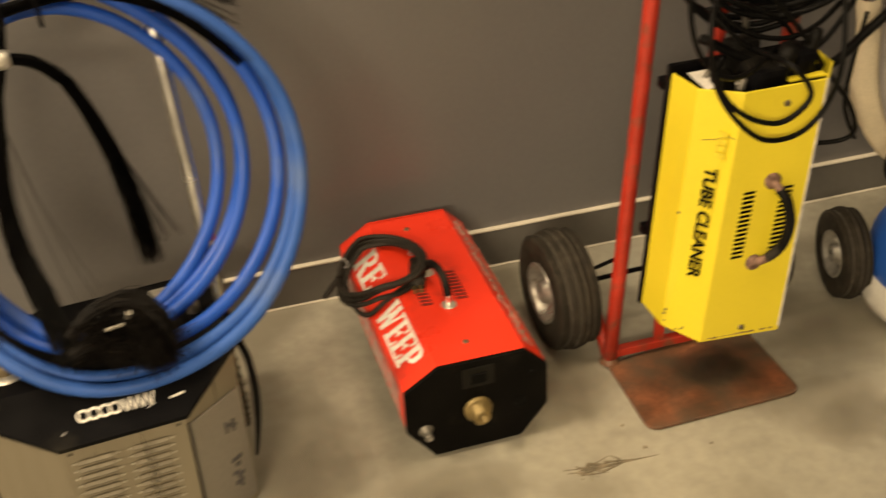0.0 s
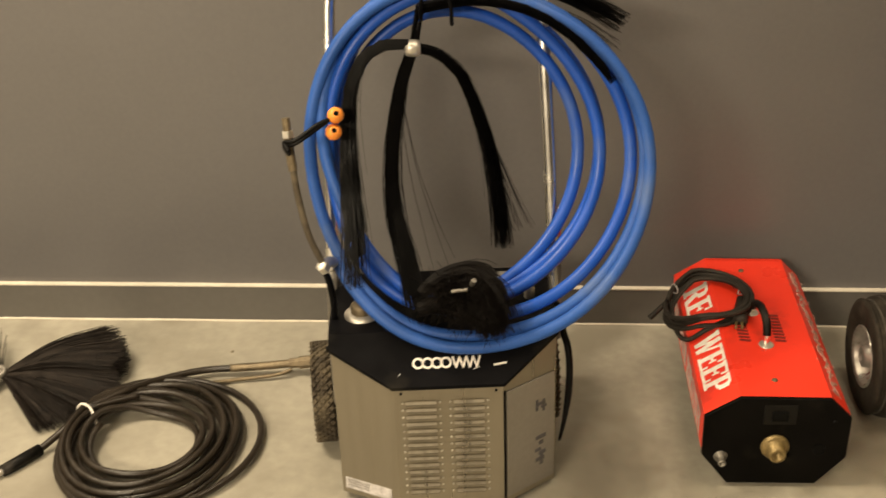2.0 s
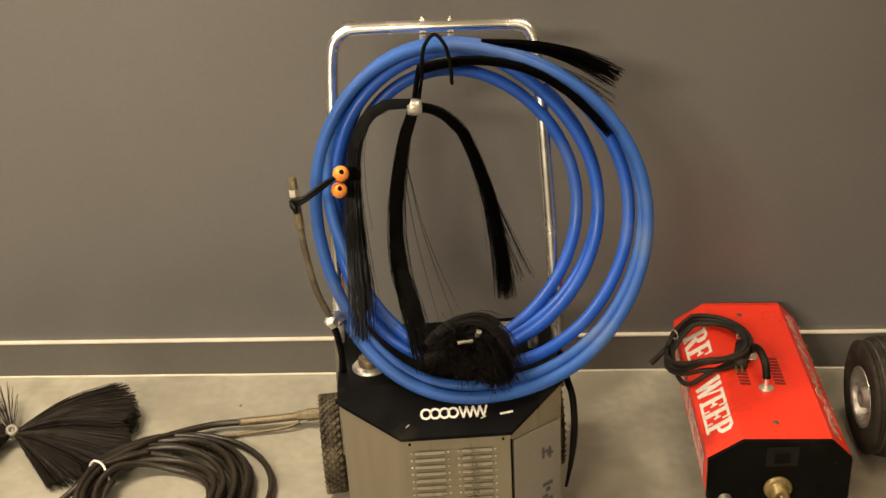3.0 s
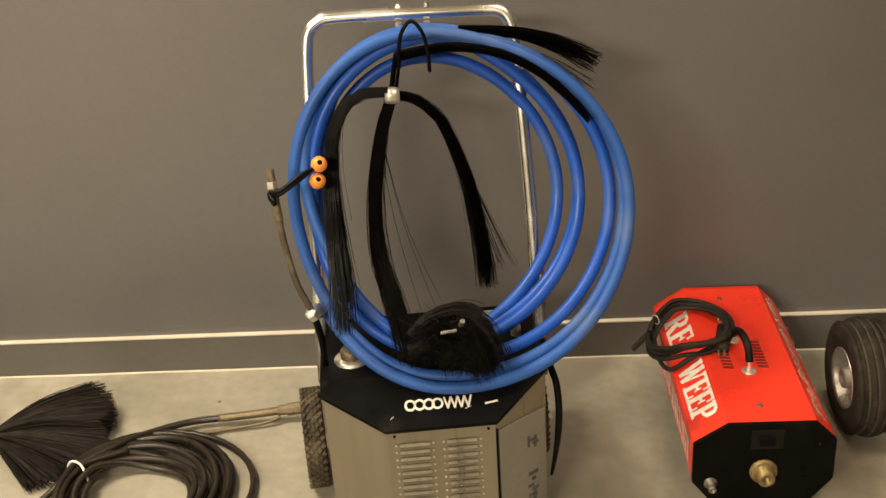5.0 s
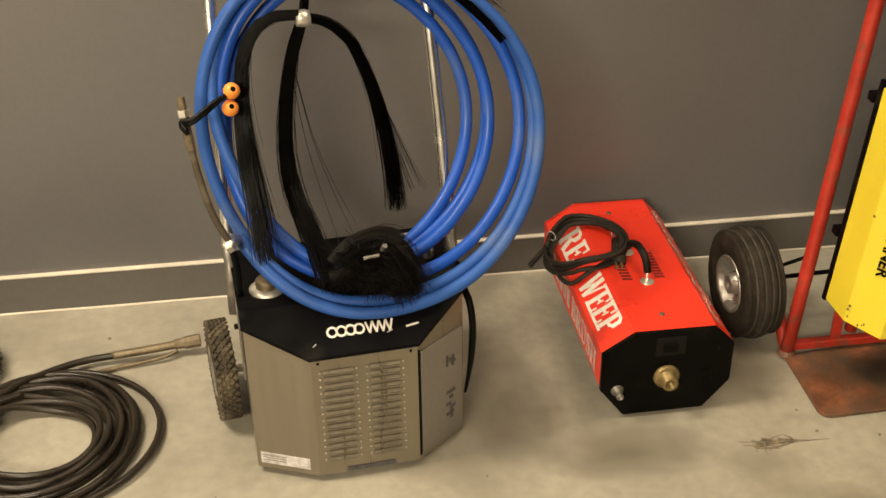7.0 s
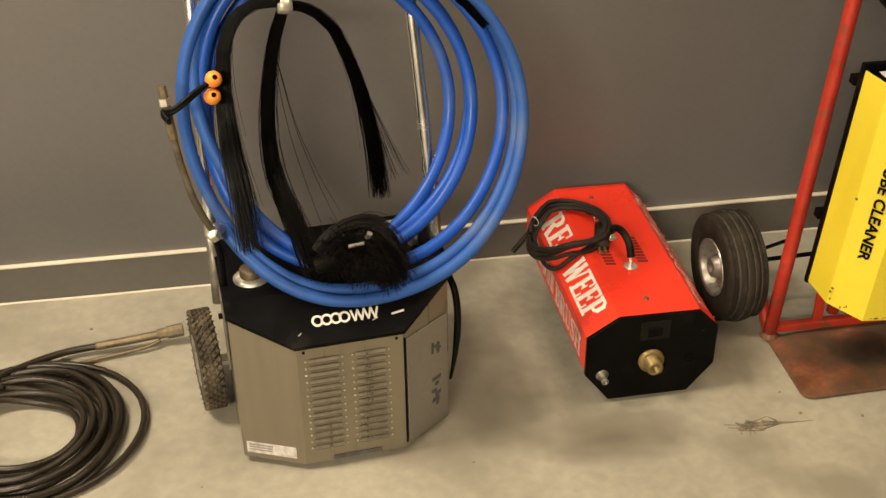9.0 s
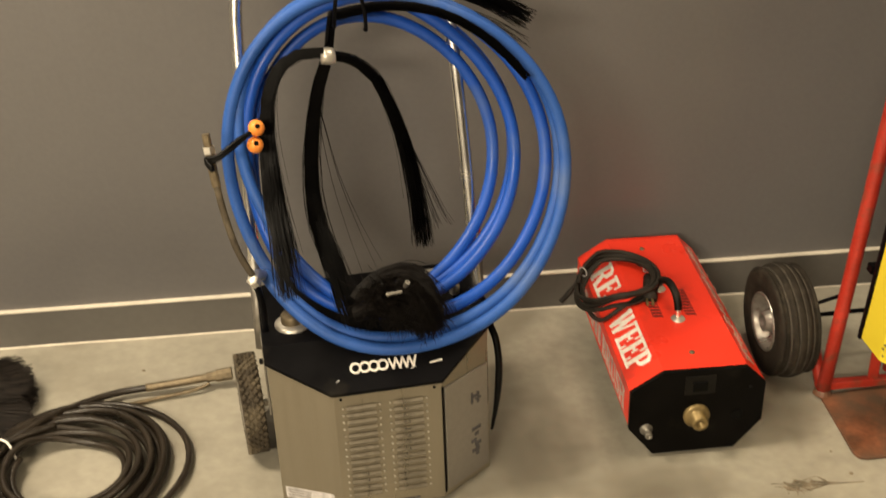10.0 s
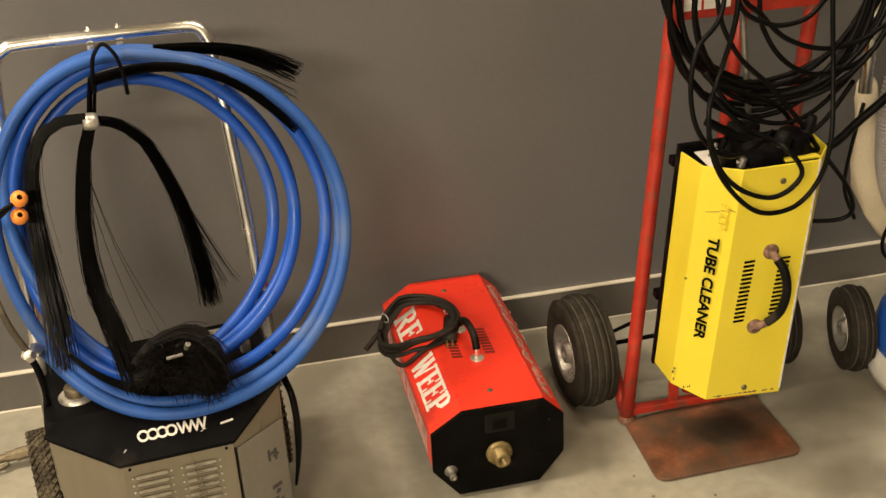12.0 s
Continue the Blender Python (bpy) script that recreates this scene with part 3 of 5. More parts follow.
part("side_bracket", block((-0.004, 0.09, 0.2), (0.0, 0.135, 0.36), 0.0015, MB @ pose(-0.114, 0, 0)), DULLSTEEL, machine)
part("bolt", lathe([(0.006, 0), (0.006, 0.007), (0, 0.008)], MB @ pose(-0.118, 0.105, 0.315, 0, -90, 0), 6), BLACKPRINT, machine)
# handle
lean = lambda x, z, b=0.28: (x, -0.39 + (z - 0.6) * b, z)
bend = [lean(0.29, 0.34), lean(0.286, 0.45), lean(0.28, 0.6), lean(0.268, 0.80), lean(0.262, 0.89), lean(0.255, 0.925), lean(0.238, 0.945), lean(0.2, 0.949),
        lean(0.08, 0.949), lean(-0.07, 0.949), lean(-0.1, 0.943), lean(-0.12, 0.925), lean(-0.127, 0.885), lean(-0.13, 0.8), lean(-0.134, 0.6), lean(-0.137, 0.45), lean(-0.138, 0.4)]
part("handle_tube", tube(glide(bend, 6), 0.0125, 14), CHROME, machine, "bent chrome push handle", True)
for x in (-0.139, 0.292):
    part("handle_socket", tube([lean(x, 0.27), lean(x, 0.41)], 0.011, 12), DULLSTEEL, machine, "dark steel handle socket", True)
for x in (0.049, 0.101):
    part("bolt", lathe([(0.005, 0), (0.006, 0.003), (0.004, 0.008), (0, 0.0095)], pose(*lean(x, 0.96)), 10), CHROME, machine)
    part("bolt_stud", lathe([(0.003, 0), (0.003, 0.03), (0.006, 0.03), (0.006, 0.022), (0, 0.0215)], pose(*lean(x, 0.907)), 8), NICKEL, machine)
hook = [lean(0.05, 0.93), (0.05, -0.36, 0.9), (0.052, -0.405, 0.885), (0.055, -0.43, 0.92), (0.062, -0.43, 0.955), (0.08, -0.425, 0.974), (0.098, -0.43, 0.955), (0.106, -0.43, 0.92), (0.107, -0.425, 0.885), (0.106, -0.4, 0.875)]
part("hose_hook", tube(glide(hook, 8), 0.0036, 8), BLACKPAINT, machine, "thin black wire hook", True)
axle = part("axle", tube([tuple(mach(-0.165, 0.268, 0.1)), tuple(mach(0.34, 0.268, 0.1))], 0.008, 10), NICKEL, machine)
wheel(tuple(mach(-0.156, 0.268, 0.104)), 0.104, 0.043, 9.5, machine, RIMPAINT, studs=True, out=-1)
wheel(tuple(mach(0.306, 0.318, 0.104)), 0.104, 0.043, 5.2, machine, RIMPAINT, studs=True, out=1)
drop = glide([tuple(mach(u, v, z)) for u, v, z in ((0.285, 0.172, 0.371), (0.31, 0.165, 0.352), (0.322, 0.148, 0.302), (0.329, 0.128, 0.277), (0.331, 0.113, 0.233), (0.328, 0.108, 0.179), (0.321, 0.103, 0.129), (0.312, 0.1, 0.083))], 8)
part("power_cord", tube(drop, [0.0072 - 0.0045 * max(0.0, k / (len(drop) - 1) - 0.7) / 0.3 for k in range(len(drop))], 8), CORD, machine, "black cord hanging down the side", True)
part("red_wire", tube(glide([lean(0.292, 0.52), (0.298, -0.42, 0.48), (0.298, -0.43, 0.42), (0.29, -0.44, 0.37)], 6), 0.0035, 6), REDPAINT, machine, "thin red wire")

# ---- blue hose coil ----
coil = thing("hose_coil", (0.14, -0.62, 0.36), "coiled thick bright blue hose hung on the machine handle", "hose")
# each turn: centre x, half width, centre z, half height, depth, lean, twist, skew, and four terms of unevenness
RINGS = [
    (0.1425, 0.2825, 0.6384, 0.3230, -0.4560, 0.2984, 0.0333, -0.0066, 0.0951, -0.0241, 0.0247, -0.0064),
    (0.1405, 0.2785, 0.6410, 0.3190, -0.4340, 0.2984, 0.0333, -0.0066, 0.0951, -0.0200, 0.0240, -0.0080),
    (0.1491, 0.2723, 0.6540, 0.2680, -0.4400, 0.3171, 0.0655, -0.0177, 0.0033, -0.0189, 0.0109, -0.0032),
    (0.1142, 0.2450, 0.6490, 0.2690, -0.4136, 0.3161, 0.0721, -0.0104, 0.0129, -0.0081, 0.0338, -0.0186),
    (0.1150, 0.2450, 0.6500, 0.2665, -0.3920, 0.3140, 0.0721, -0.0090, 0.0129, -0.0060, 0.0320, -0.0186),
    (0.1010, 0.2250, 0.6290, 0.2450, -0.3950, 0.3023, 0.0735, -0.0051, 0.0025, 0.0236, 0.0241, -0.0134),
]


def hose_line():
    pts = []
    per = 80
    turns = len(RINGS)
    for i in range(per * turns):
        f = min(i / per, turns - 1.001)
        k = int(f)
        s = max(0.0, (f - k - 0.76) / 0.24)
        s = s * s * (3 - 2 * s)
        cx, wide, cz, high, depth, lean_z, lean_x, skew, c2, s2, c3, s3 = [RINGS[k][j] * (1 - s) + RINGS[k + 1][j] * s for j in range(12)]
        a = 2 * math.pi * i / per - math.pi * 0.84
        r = 1 + c2 * math.cos(2 * a) + s2 * math.sin(2 * a) + c3 * math.cos(3 * a) + s3 * math.sin(3 * a)
        x = cx + wide * r * math.cos(a) + skew * math.sin(a)
        z = cz + high * r * math.sin(a)
        pts.append((x, depth + lean_z * (z - 0.65) + lean_x * (x - 0.14) - min(z - 0.65, 0) ** 2, z))
    return pts


HOSE_RING = tube(hose_line(), 0.0116, 16)
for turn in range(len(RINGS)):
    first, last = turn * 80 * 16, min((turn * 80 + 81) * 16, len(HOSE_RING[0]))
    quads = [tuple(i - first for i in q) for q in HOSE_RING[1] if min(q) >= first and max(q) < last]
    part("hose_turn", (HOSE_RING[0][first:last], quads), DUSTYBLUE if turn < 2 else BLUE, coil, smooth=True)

START = Vector(hose_line()[0])
part("end_fitting", tube(glide([START + Vector((0.004, 0, -0.008)), START.lerp(Vector((-0.123, -0.6, 0.49)), 0.5) + Vector((-0.004, 0, 0.006)), (-0.123, -0.599, 0.491)], 6), 0.0095, 12), NICKEL, coil, "shiny swaged metal hose end", True)

# ---- water lance tied at the coil ----
lance = thing("spray_lance", (-0.17, -0.5, 0.5), "thin grey hose with tarnished brass end beside the blue coil", "hose")
line = [(-0.124, -0.6, 0.5), (-0.148, -0.585, 0.55), (-0.165, -0.56, 0.61), (-0.174, -0.54, 0.66)]
part("hose", tube(glide(line, 8), 0.0064, 8), TREADBROWN, lance, "grey-brown braided hose", True)
part("ferrule", tube([(-0.174, -0.54, 0.655), (-0.178, -0.532, 0.69), (-0.18, -0.525, 0.715)], 0.0082, 10), BRONZE, lance, "tarnished brass ferrule")
part("nut", tube([(-0.18, -0.525, 0.712), (-0.181, -0.522, 0.724)], 0.0108, 6), NICKEL, lance)
part("tip", tube([(-0.181, -0.522, 0.724), (-0.183, -0.518, 0.746)], 0.0072, 10), BRONZE, lance, "tarnished brass tip")
tie = thing("bungee_tie", (-0.13, -0.52, 0.72), "black elastic tie with two orange plastic balls", "tie")
for dz in (0, 0.006):
    part("cord", tube(glide([(-0.176, -0.548, 0.69 + dz), (-0.186, -0.535, 0.7 + dz), (-0.168, -0.54, 0.706 + dz), (-0.148, -0.535, 0.717 + dz), (-0.126, -0.525, 0.73 + dz), (-0.106, -0.515, 0.742)], 6), 0.0042, 8), CORD, tie, "", True)
for at in ((-0.096, -0.508, 0.747), (-0.101, -0.513, 0.717)):
    part("ball", lathe([(0, -0.0148), (0.006, -0.0136), (0.011, -0.0098), (0.0142, -0.004), (0.0146, 0.002), (0.012, 0.0085), (0.0065, 0.0132), (0.0045, 0.0138), (0.004, 0.0105), (0, 0.0105)], pose(*at, 55, 0, 18), 24), ORANGE, tie, "orange plastic ball", True)
    part("ball_hole", lathe([(0.0048, 0.0128), (0.0044, 0.0142), (0, 0.0142)], pose(*at, 55, 0, 18), 14), BLACKPRINT, tie)

# ---- long-bristle brush hanging in the coil ----
brush = thing("tube_brush", (0.036, -0.45, 0.84), "black nylon whip brush with long drooping bristle arms", "brush")
part("crimp", lathe([(0.006, -0.014), (0.013, -0.013), (0.0155, -0.004), (0.0155, 0.004), (0.013, 0.013), (0.006, 0.014)], pose(0.036, -0.422, 0.838, 0, 90, 8), 20), NICKEL, brush, "bright metal crimp", True)
ARMS = [
    ("arm", [(0.030, -0.425, 0.846), (-0.021, -0.425, 0.844), (-0.056, -0.430, 0.817), (-0.076, -0.440, 0.770), (-0.084, -0.455, 0.705), (-0.083, -0.480, 0.643), (-0.077, -0.520, 0.589), (-0.067, -0.580, 0.545), (-0.059, -0.650, 0.478)], 460, 0.0085, 0.024, 0.006),
    ("arm", [(0.034, -0.420, 0.832), (0.013, -0.420, 0.776), (0.001, -0.422, 0.714), (-0.011, -0.430, 0.636), (-0.013, -0.440, 0.566), (-0.005, -0.470, 0.514), (0.016, -0.520, 0.473), (0.034, -0.588, 0.440), (0.052, -0.65, 0.412)], 450, 0.0098, 0.02, 0.006),
    ("arm", [(0.042, -0.416, 0.836), (0.070, -0.413, 0.828), (0.094, -0.412, 0.813), (0.125, -0.410, 0.777), (0.148, -0.410, 0.713), (0.166, -0.408, 0.648), (0.178, -0.406, 0.572), (0.187, -0.405, 0.493), (0.190, -0.405, 0.428)], 380, 0.0078, 0.0145, 0.006),
    ("arm", [(0.037, -0.414, 0.84), (0.043, -0.4, 0.875), (0.05, -0.385, 0.907)], 70, 0.009, 0.0095, 0.0),
]
for i, (nm, guide, count, a, b, curl) in enumerate(ARMS):
    tagged(part(nm, bristles(guide, count, a, b, 10 + i, thick=0.0009, curl=curl, power=1.6, short=0.3), BRISTLE, brush, "bundle of black bristles"), kind="stuff")
tagged(part("stray_hair", bristles([(0.012, -0.44, 0.74), (0.03, -0.46, 0.62), (0.06, -0.5, 0.52), (0.09, -0.55, 0.45)], 3, 0.01, 0.045, 31, thick=0.0007, curl=0.006), BRISTLE, brush, "loose single hairs"), kind="stuff")
for i, (nm, guide, count, a, b, curl) in enumerate(ARMS[:3]):
    tagged(part("stray_hair", bristles(guide, 16, a * 1.2, b * 1.8, 70 + i, thick=0.0007, curl=0.008, power=1.0, short=0.35), BRISTLE, brush, "loose single hairs"), kind="stuff")
tagged(part("stray_hair", bristles([(0.15, -0.41, 0.7), (0.183, -0.405, 0.58), (0.213, -0.4, 0.46)], 30, 0.006, 0.027, 32, thick=0.0007, curl=0.008), BRISTLE, brush, "loose single hairs"), kind="stuff")
top_brush = thing("bristle_brush", (0.25, -0.4, 0.9), "black bristle bundle threaded along the top of the blue coil", "brush")
tagged(part("bristles", bristles([(0.05, -0.408, 0.906), (0.12, -0.405, 0.917), (0.19, -0.405, 0.913), (0.26, -0.415, 0.893), (0.33, -0.432, 0.848), (0.39, -0.455, 0.785)], 120, 0.009, 0.005, 41, thick=0.0014, curl=0.002), BRISTLE, top_brush), kind="stuff")
tagged(part("bristles", bristles([(0.16, -0.36, 0.935), (0.26, -0.345, 0.92), (0.34, -0.335, 0.89), (0.412, -0.33, 0.846)], 130, 0.008, 0.022, 42, thick=0.0011, curl=0.006, flat=(1, 0.7)), BRISTLE, top_brush), kind="stuff")
tagged(part("bristles", bristles([(0.3, -0.36, 0.88), (0.35, -0.36, 0.85), (0.4, -0.36, 0.81)], 16, 0.005, 0.02, 43, thick=0.0008, curl=0.006), BRISTLE, top_brush), kind="stuff")

# ---- folded brush lying in the coil ----
def tangle(at, radii, count, length, seed, thick=0.0012):
    """Short matted hairs lying every way in a flattened lump."""
    rnd = random.Random(seed)
    pieces = []
    for _ in range(count):
        d = Vector((rnd.gauss(0, 1), rnd.gauss(0, 1), rnd.gauss(0, 1))).normalized() * rnd.random() ** 0.4
        p = Vector((at[0] + d.x * radii[0], at[1] + d.y * radii[1], at[2] + d.z * radii[2]))
        w = Vector((rnd.gauss(0.5, 1), rnd.gauss(-0.2, 0.5), rnd.gauss(-0.35, 0.6))).normalized()
        q = Vector((rnd.gauss(0, 1), rnd.gauss(0, 0.5), rnd.gauss(-0.5, 1))) * 0.35
        ln = length * rnd.uniform(0.5, 1.2)
        pts = [p + w * ln * k / 5 + q * ln * (k / 5) ** 2 for k in range(6)]
        pieces.append(tube(pts, [thick * (1 - 0.1 * k) for k in range(6)], 3))
    return joined(pieces)


fold = thing("folded_brush", (0.14, -0.57, 0.4), "matted brown-black bristle brush slumped over the hose coil", "brush")
FOLDS = [
    ([(0.052, -0.622, 0.452), (0.075, -0.61, 0.472), (0.105, -0.6, 0.484), (0.14, -0.597, 0.486), (0.168, -0.607, 0.472), (0.186, -0.632, 0.443), (0.195, -0.652, 0.41)], 700, 0.010, 0.016, 0.013, 0.0009),
    ([(0.048, -0.64, 0.43), (0.085, -0.638, 0.438), (0.122, -0.64, 0.434), (0.155, -0.648, 0.424), (0.182, -0.656, 0.405)], 700, 0.013, 0.016, 0.012, 0.0009),
    ([(0.158, -0.602, 0.478), (0.17, -0.632, 0.456), (0.181, -0.652, 0.428), (0.19, -0.66, 0.392)], 650, 0.014, 0.018, 0.012, 0.0009),
    ([(0.095, -0.6, 0.472), (0.122, -0.6, 0.484), (0.15, -0.602, 0.484), (0.17, -0.614, 0.468)], 180, 0.012, 0.016, 0.012, 0.0011),
]
for i, (guide, count, a, b, curl, thick) in enumerate(FOLDS):
    tagged(part("bristles", bristles(guide, count, a, b, 51 + i, thick=thick, curl=curl, short=0.4), BROWNBRISTLE, fold), kind="stuff")
for at, radii, count, seed in (((0.112, -0.63, 0.448), (0.05, 0.018, 0.02), 1200, 57), ((0.152, -0.638, 0.434), (0.03, 0.016, 0.018), 900, 58), ((0.112, -0.622, 0.466), (0.045, 0.012, 0.014), 900, 59)):
    tagged(part("bristles", tangle(at, radii, count, 0.036, seed, 0.0008), BROWNBRISTLE, fold), kind="stuff")
part("metal_stem", tube([(0.108, -0.65, 0.474), (0.136, -0.65, 0.478)], 0.0034, 10), DULLSTEEL, fold, "dull metal brush stem")
part("metal_stem", tube([(0.143, -0.638, 0.481), (0.147, -0.644, 0.493)], 0.0048, 10), DULLSTEEL, fold)

# ---- floor coil with its brush ----
flex = thing("flexible_shaft", (-0.55, -0.49, 0), "black flexible shaft coiled on the floor beside a bristle brush", "hose")


def floor_coil():
    pts = []
    spec = [(0.110, 0.100, 0.0, 0.0, 0.012), (0.124, 0.116, -0.002, 0.0, 0.03), (0.138, 0.133, 0.004, -0.002, 0.012), (0.146, 0.150, -0.006, 0.004, 0.032), (0.156, 0.168, 0.006, 0.002, 0.014),
            (0.164, 0.182, 0.0, 0.004, 0.034), (0.174, 0.196, 0.006, 0.004, 0.014), (0.181, 0.206, 0.008, 0.006, 0.026), (0.187, 0.214, 0.008, 0.010, 0.012), (0.208, 0.211, 0.03, 0.016, 0.012)]
    per = 36
    for i in range(per * len(spec)):
        f = i / per
        k = int(f)
        s = max(0.0, (f - k - 0.72) / 0.28)
        s = s * s * (3 - 2 * s)
        a, b, dx, dy, z = [spec[k][j] * (1 - s) + spec[min(k + 1, len(spec) - 1)][j] * s for j in range(5)]
        t = 2 * math.pi * f + 2.75
        squeeze = 1 - 0.10 * max(0, math.cos(t - 2.75)) ** 4 * (a - 0.11) / 0.1
        pts.append((-0.552 + dx + a * squeeze * math.cos(t), -0.506 + dy + b * squeeze * math.sin(t), z + 0.02 * max(0, math.cos(t - 2.75)) ** 2 + 0.003 * math.sin(3 * t + k)))
    return pts


part("hose", tube(floor_coil(), 0.0072, 8), HOSE, flex, "glossy black flexible shaft", True)
part("lead_end", tube(glide([(-0.6, -0.372, 0.04), (-0.689, -0.437, 0.05), (-0.735, -0.49, 0.028), (-0.772, -0.54, 0.014)], 8), 0.0074, 8), HOSE, flex, "", True)
part("end_sleeve", tube([(-0.765, -0.528, 0.015), (-0.82, -0.598, 0.013)], 0.0125, 12), RUBBER, flex, "black rubber end sleeve", True)
part("end_tip", tube([(-0.818, -0.596, 0.013), (-0.832, -0.613, 0.012)], 0.0065, 10), NICKEL, flex)
part("lead_end", tube(glide([(-0.69, -0.43, 0.052), (-0.64, -0.375, 0.048), (-0.58, -0.3, 0.03), (-0.5, -0.248, 0.02), (-0.42, -0.235, 0.02)], 8), 0.0078, 8), HOSE, flex, "", True)
part("brass_sleeve", tube(glide([(-0.43, -0.236, 0.02), (-0.36, -0.232, 0.024), (-0.29, -0.228, 0.03)], 6), 0.0092, 12), BRONZE, flex, "tarnished brass sleeve", True)
part("wire", tube(glide([(-0.6, -0.345, 0.02), (-0.5, -0.29, 0.01), (-0.42, -0.265, 0.008), (-0.33, -0.25, 0.012), (-0.29, -0.238, 0.02)], 8), 0.0045, 8), BRONZE, flex, "", True)
part("coupling", tube([(-0.295, -0.228, 0.03), (-0.275, -0.227, 0.031), (-0.274, -0.227, 0.031), (-0.24, -0.225, 0.034)], [0.0115, 0.0115, 0.0145, 0.0145], 8), BRONZE, flex, "brass swivel coupling")
part("cable_tie", tube(glide([(-0.716, -0.425, 0.012), (-0.714, -0.43, 0.045), (-0.7, -0.436, 0.064), (-0.68, -0.446, 0.063), (-0.668, -0.458, 0.046), (-0.664, -0.464, 0.03)], 6), 0.0026, 6), WHITE, flex, "white plastic cable tie")

bow = thing("chimney_brush", (-0.94, -0.29, 0), "flat bow-tie brush of long dark bristles lying on the floor", "brush")
part("hub", lathe([(0.006, -0.01), (0.014, -0.01), (0.016, 0), (0.014, 0.008), (0.007, 0.009), (0.006, 0.002), (0, 0.002)], pose(-0.94, -0.29, 0.042, 30, 10, 0), 16), DULLSTEEL, bow, "small metal hub", True)


def fan(at, angle, half, length, count, seed, lift=0.02):
    """Hairs that spread flat from the hub."""
    rnd = random.Random(seed)
    pieces = []
    for _ in range(count):
        u = rnd.uniform(-1, 1)
        a = radians(angle + half * u)
        ln = length * (1 - 0.1 * rnd.random() - 0.1 * u * u)
        h = rnd.random()
        pts = []
        for k in range(8):
            t = k / 7
            pts.append((at[0] + math.cos(a) * ln * t + rnd.gauss(0, 0.0006), at[1] + math.sin(a) * ln * t, max(0.002, at[2] * (1 - t) ** 1.5 + (0.004 + lift * 2.2 * h) * math.sin(min(1, t * 1.3) * math.pi / 2))))
        pieces.append(tube(pts, [0.0012 * (1 - 0.5 * k / 7) for k in range(8)], 3))
    return joined(pieces)


HUB = (-0.94, -0.29, 0.035)
tagged(part("bristles", fan(HUB, 19, 21, 0.285, 1300, 61, 0.03), DUSTYBRISTLE, bow), kind="stuff")
tagged(part("bristles", fan(HUB, -14, 16, 0.295, 760, 62, 0.02), DUSTYBRISTLE, bow), kind="stuff")
tagged(part("bristles", fan(HUB, -38, 14, 0.25, 260, 63, 0.012), DUSTYBRISTLE, bow), kind="stuff")
tagged(part("bristles", fan(HUB, 205, 50, 0.29, 1800, 64, 0.03), DUSTYBRISTLE, bow), kind="stuff")
tagged(part("bristles", fan(HUB, 122, 18, 0.2, 34, 65, 0.03), DUSTYBRISTLE, bow), kind="stuff")

# ---- red sweeping machine ----
red = thing("sweeping_machine", (0.705, -0.33, 0), "bright red octagonal sweeping machine with black end plate on the floor", "machine")
OCT = [(-0.084, 0.009), (0.084, 0.009), (0.136, 0.074), (0.136, 0.166), (0.096, 0.208), (-0.071, 0.211), (-0.136, 0.168), (-0.136, 0.078)]
RC = pose(0.708, -0.585, 0, 0.8, 0, 0.7)


def red_prism(poly, a, b, bevel):
    return prism(poly, "y", a, b, bevel, RC)


part("chassis", red_prism([(x * 0.975, 0.006 + (z - 0.006) * 0.97) for x, z in OCT], 0.006, 0.50, 0.003), BLACKPRINT, red, "black lower chassis")
shell = [(-0.133, 0.078), (-0.136, 0.084), (-0.136, 0.168), (-0.071, 0.211), (0.096, 0.208), (0.136, 0.166), (0.136, 0.084), (0.133, 0.078), (0.131, 0.084), (0.131, 0.163), (0.094, 0.203), (-0.069, 0.206), (-0.131, 0.165), (-0.131, 0.084)]
part("housing", red_prism(shell, 0.003, 0.512, 0.001), RED, red, "bright red powder-coated sheet housing")
part("front_plate", red_prism(OCT, -0.004, 0.0055, 0.001), DUSTYBLACK, red, "matt black end plate")
part("back_plate", red_prism(OCT, 0.505, 0.5145, 0.001), RED, red)
FP = RC @ basis((0, -0.0042, 0), (1, 0, 0), (0, 0, 1))
part("drive_socket", lathe([(0.027, 0), (0.027, 0.006), (0.023, 0.008), (0.02, 0.009), (0.0165, 0.011), (0.0165, 0.03), (0.0145, 0.032), (0.0075, 0.032), (0.007, 0.01), (0, 0.01)], FP @ pose(0.0, 0.1, 0), 32), BRASS, red, "worn brass drive fitting", True)
part("hose_nipple", lathe([(0.0135, 0), (0.0125, 0.002), (0.0075, 0.004), (0.0068, 0.019), (0.008, 0.021), (0.0065, 0.024), (0.0042, 0.024), (0.004, 0.014), (0, 0.014)], FP @ pose(-0.1, 0.074, 0), 24), DULLSTEEL, red, "dull metal hose nipple", True)
part("hole_ring", lathe([(0.013, 0), (0.013, 0.0015), (0.011, 0.002), (0.0105, 0.0005), (0, 0.0005)], FP @ pose(0.083, 0.092, 0), 24), BLACKPRINT, red, "round plugged hole")
part("switch_plate", slab(FP, -0.027, 0.034, 0.152, 0.196, 0.0015, 0.0008), SWITCHBLACK, red, "worn black plastic switch plate")
part("switch", block((-0.012, 0.16, 0), (0.018, 0.182, 0.005), 0.002, FP), BLACKPRINT, red)
part("screw", lathe([(0.004, 0), (0.003, 0.002), (0, 0.0022)], FP @ pose(0.105, 0.157, 0), 10), BLACKPRINT, red)
RT = RC @ basis((0, 0, 0.2104), (0.167, 0, -0.003), (0, 1, 0))
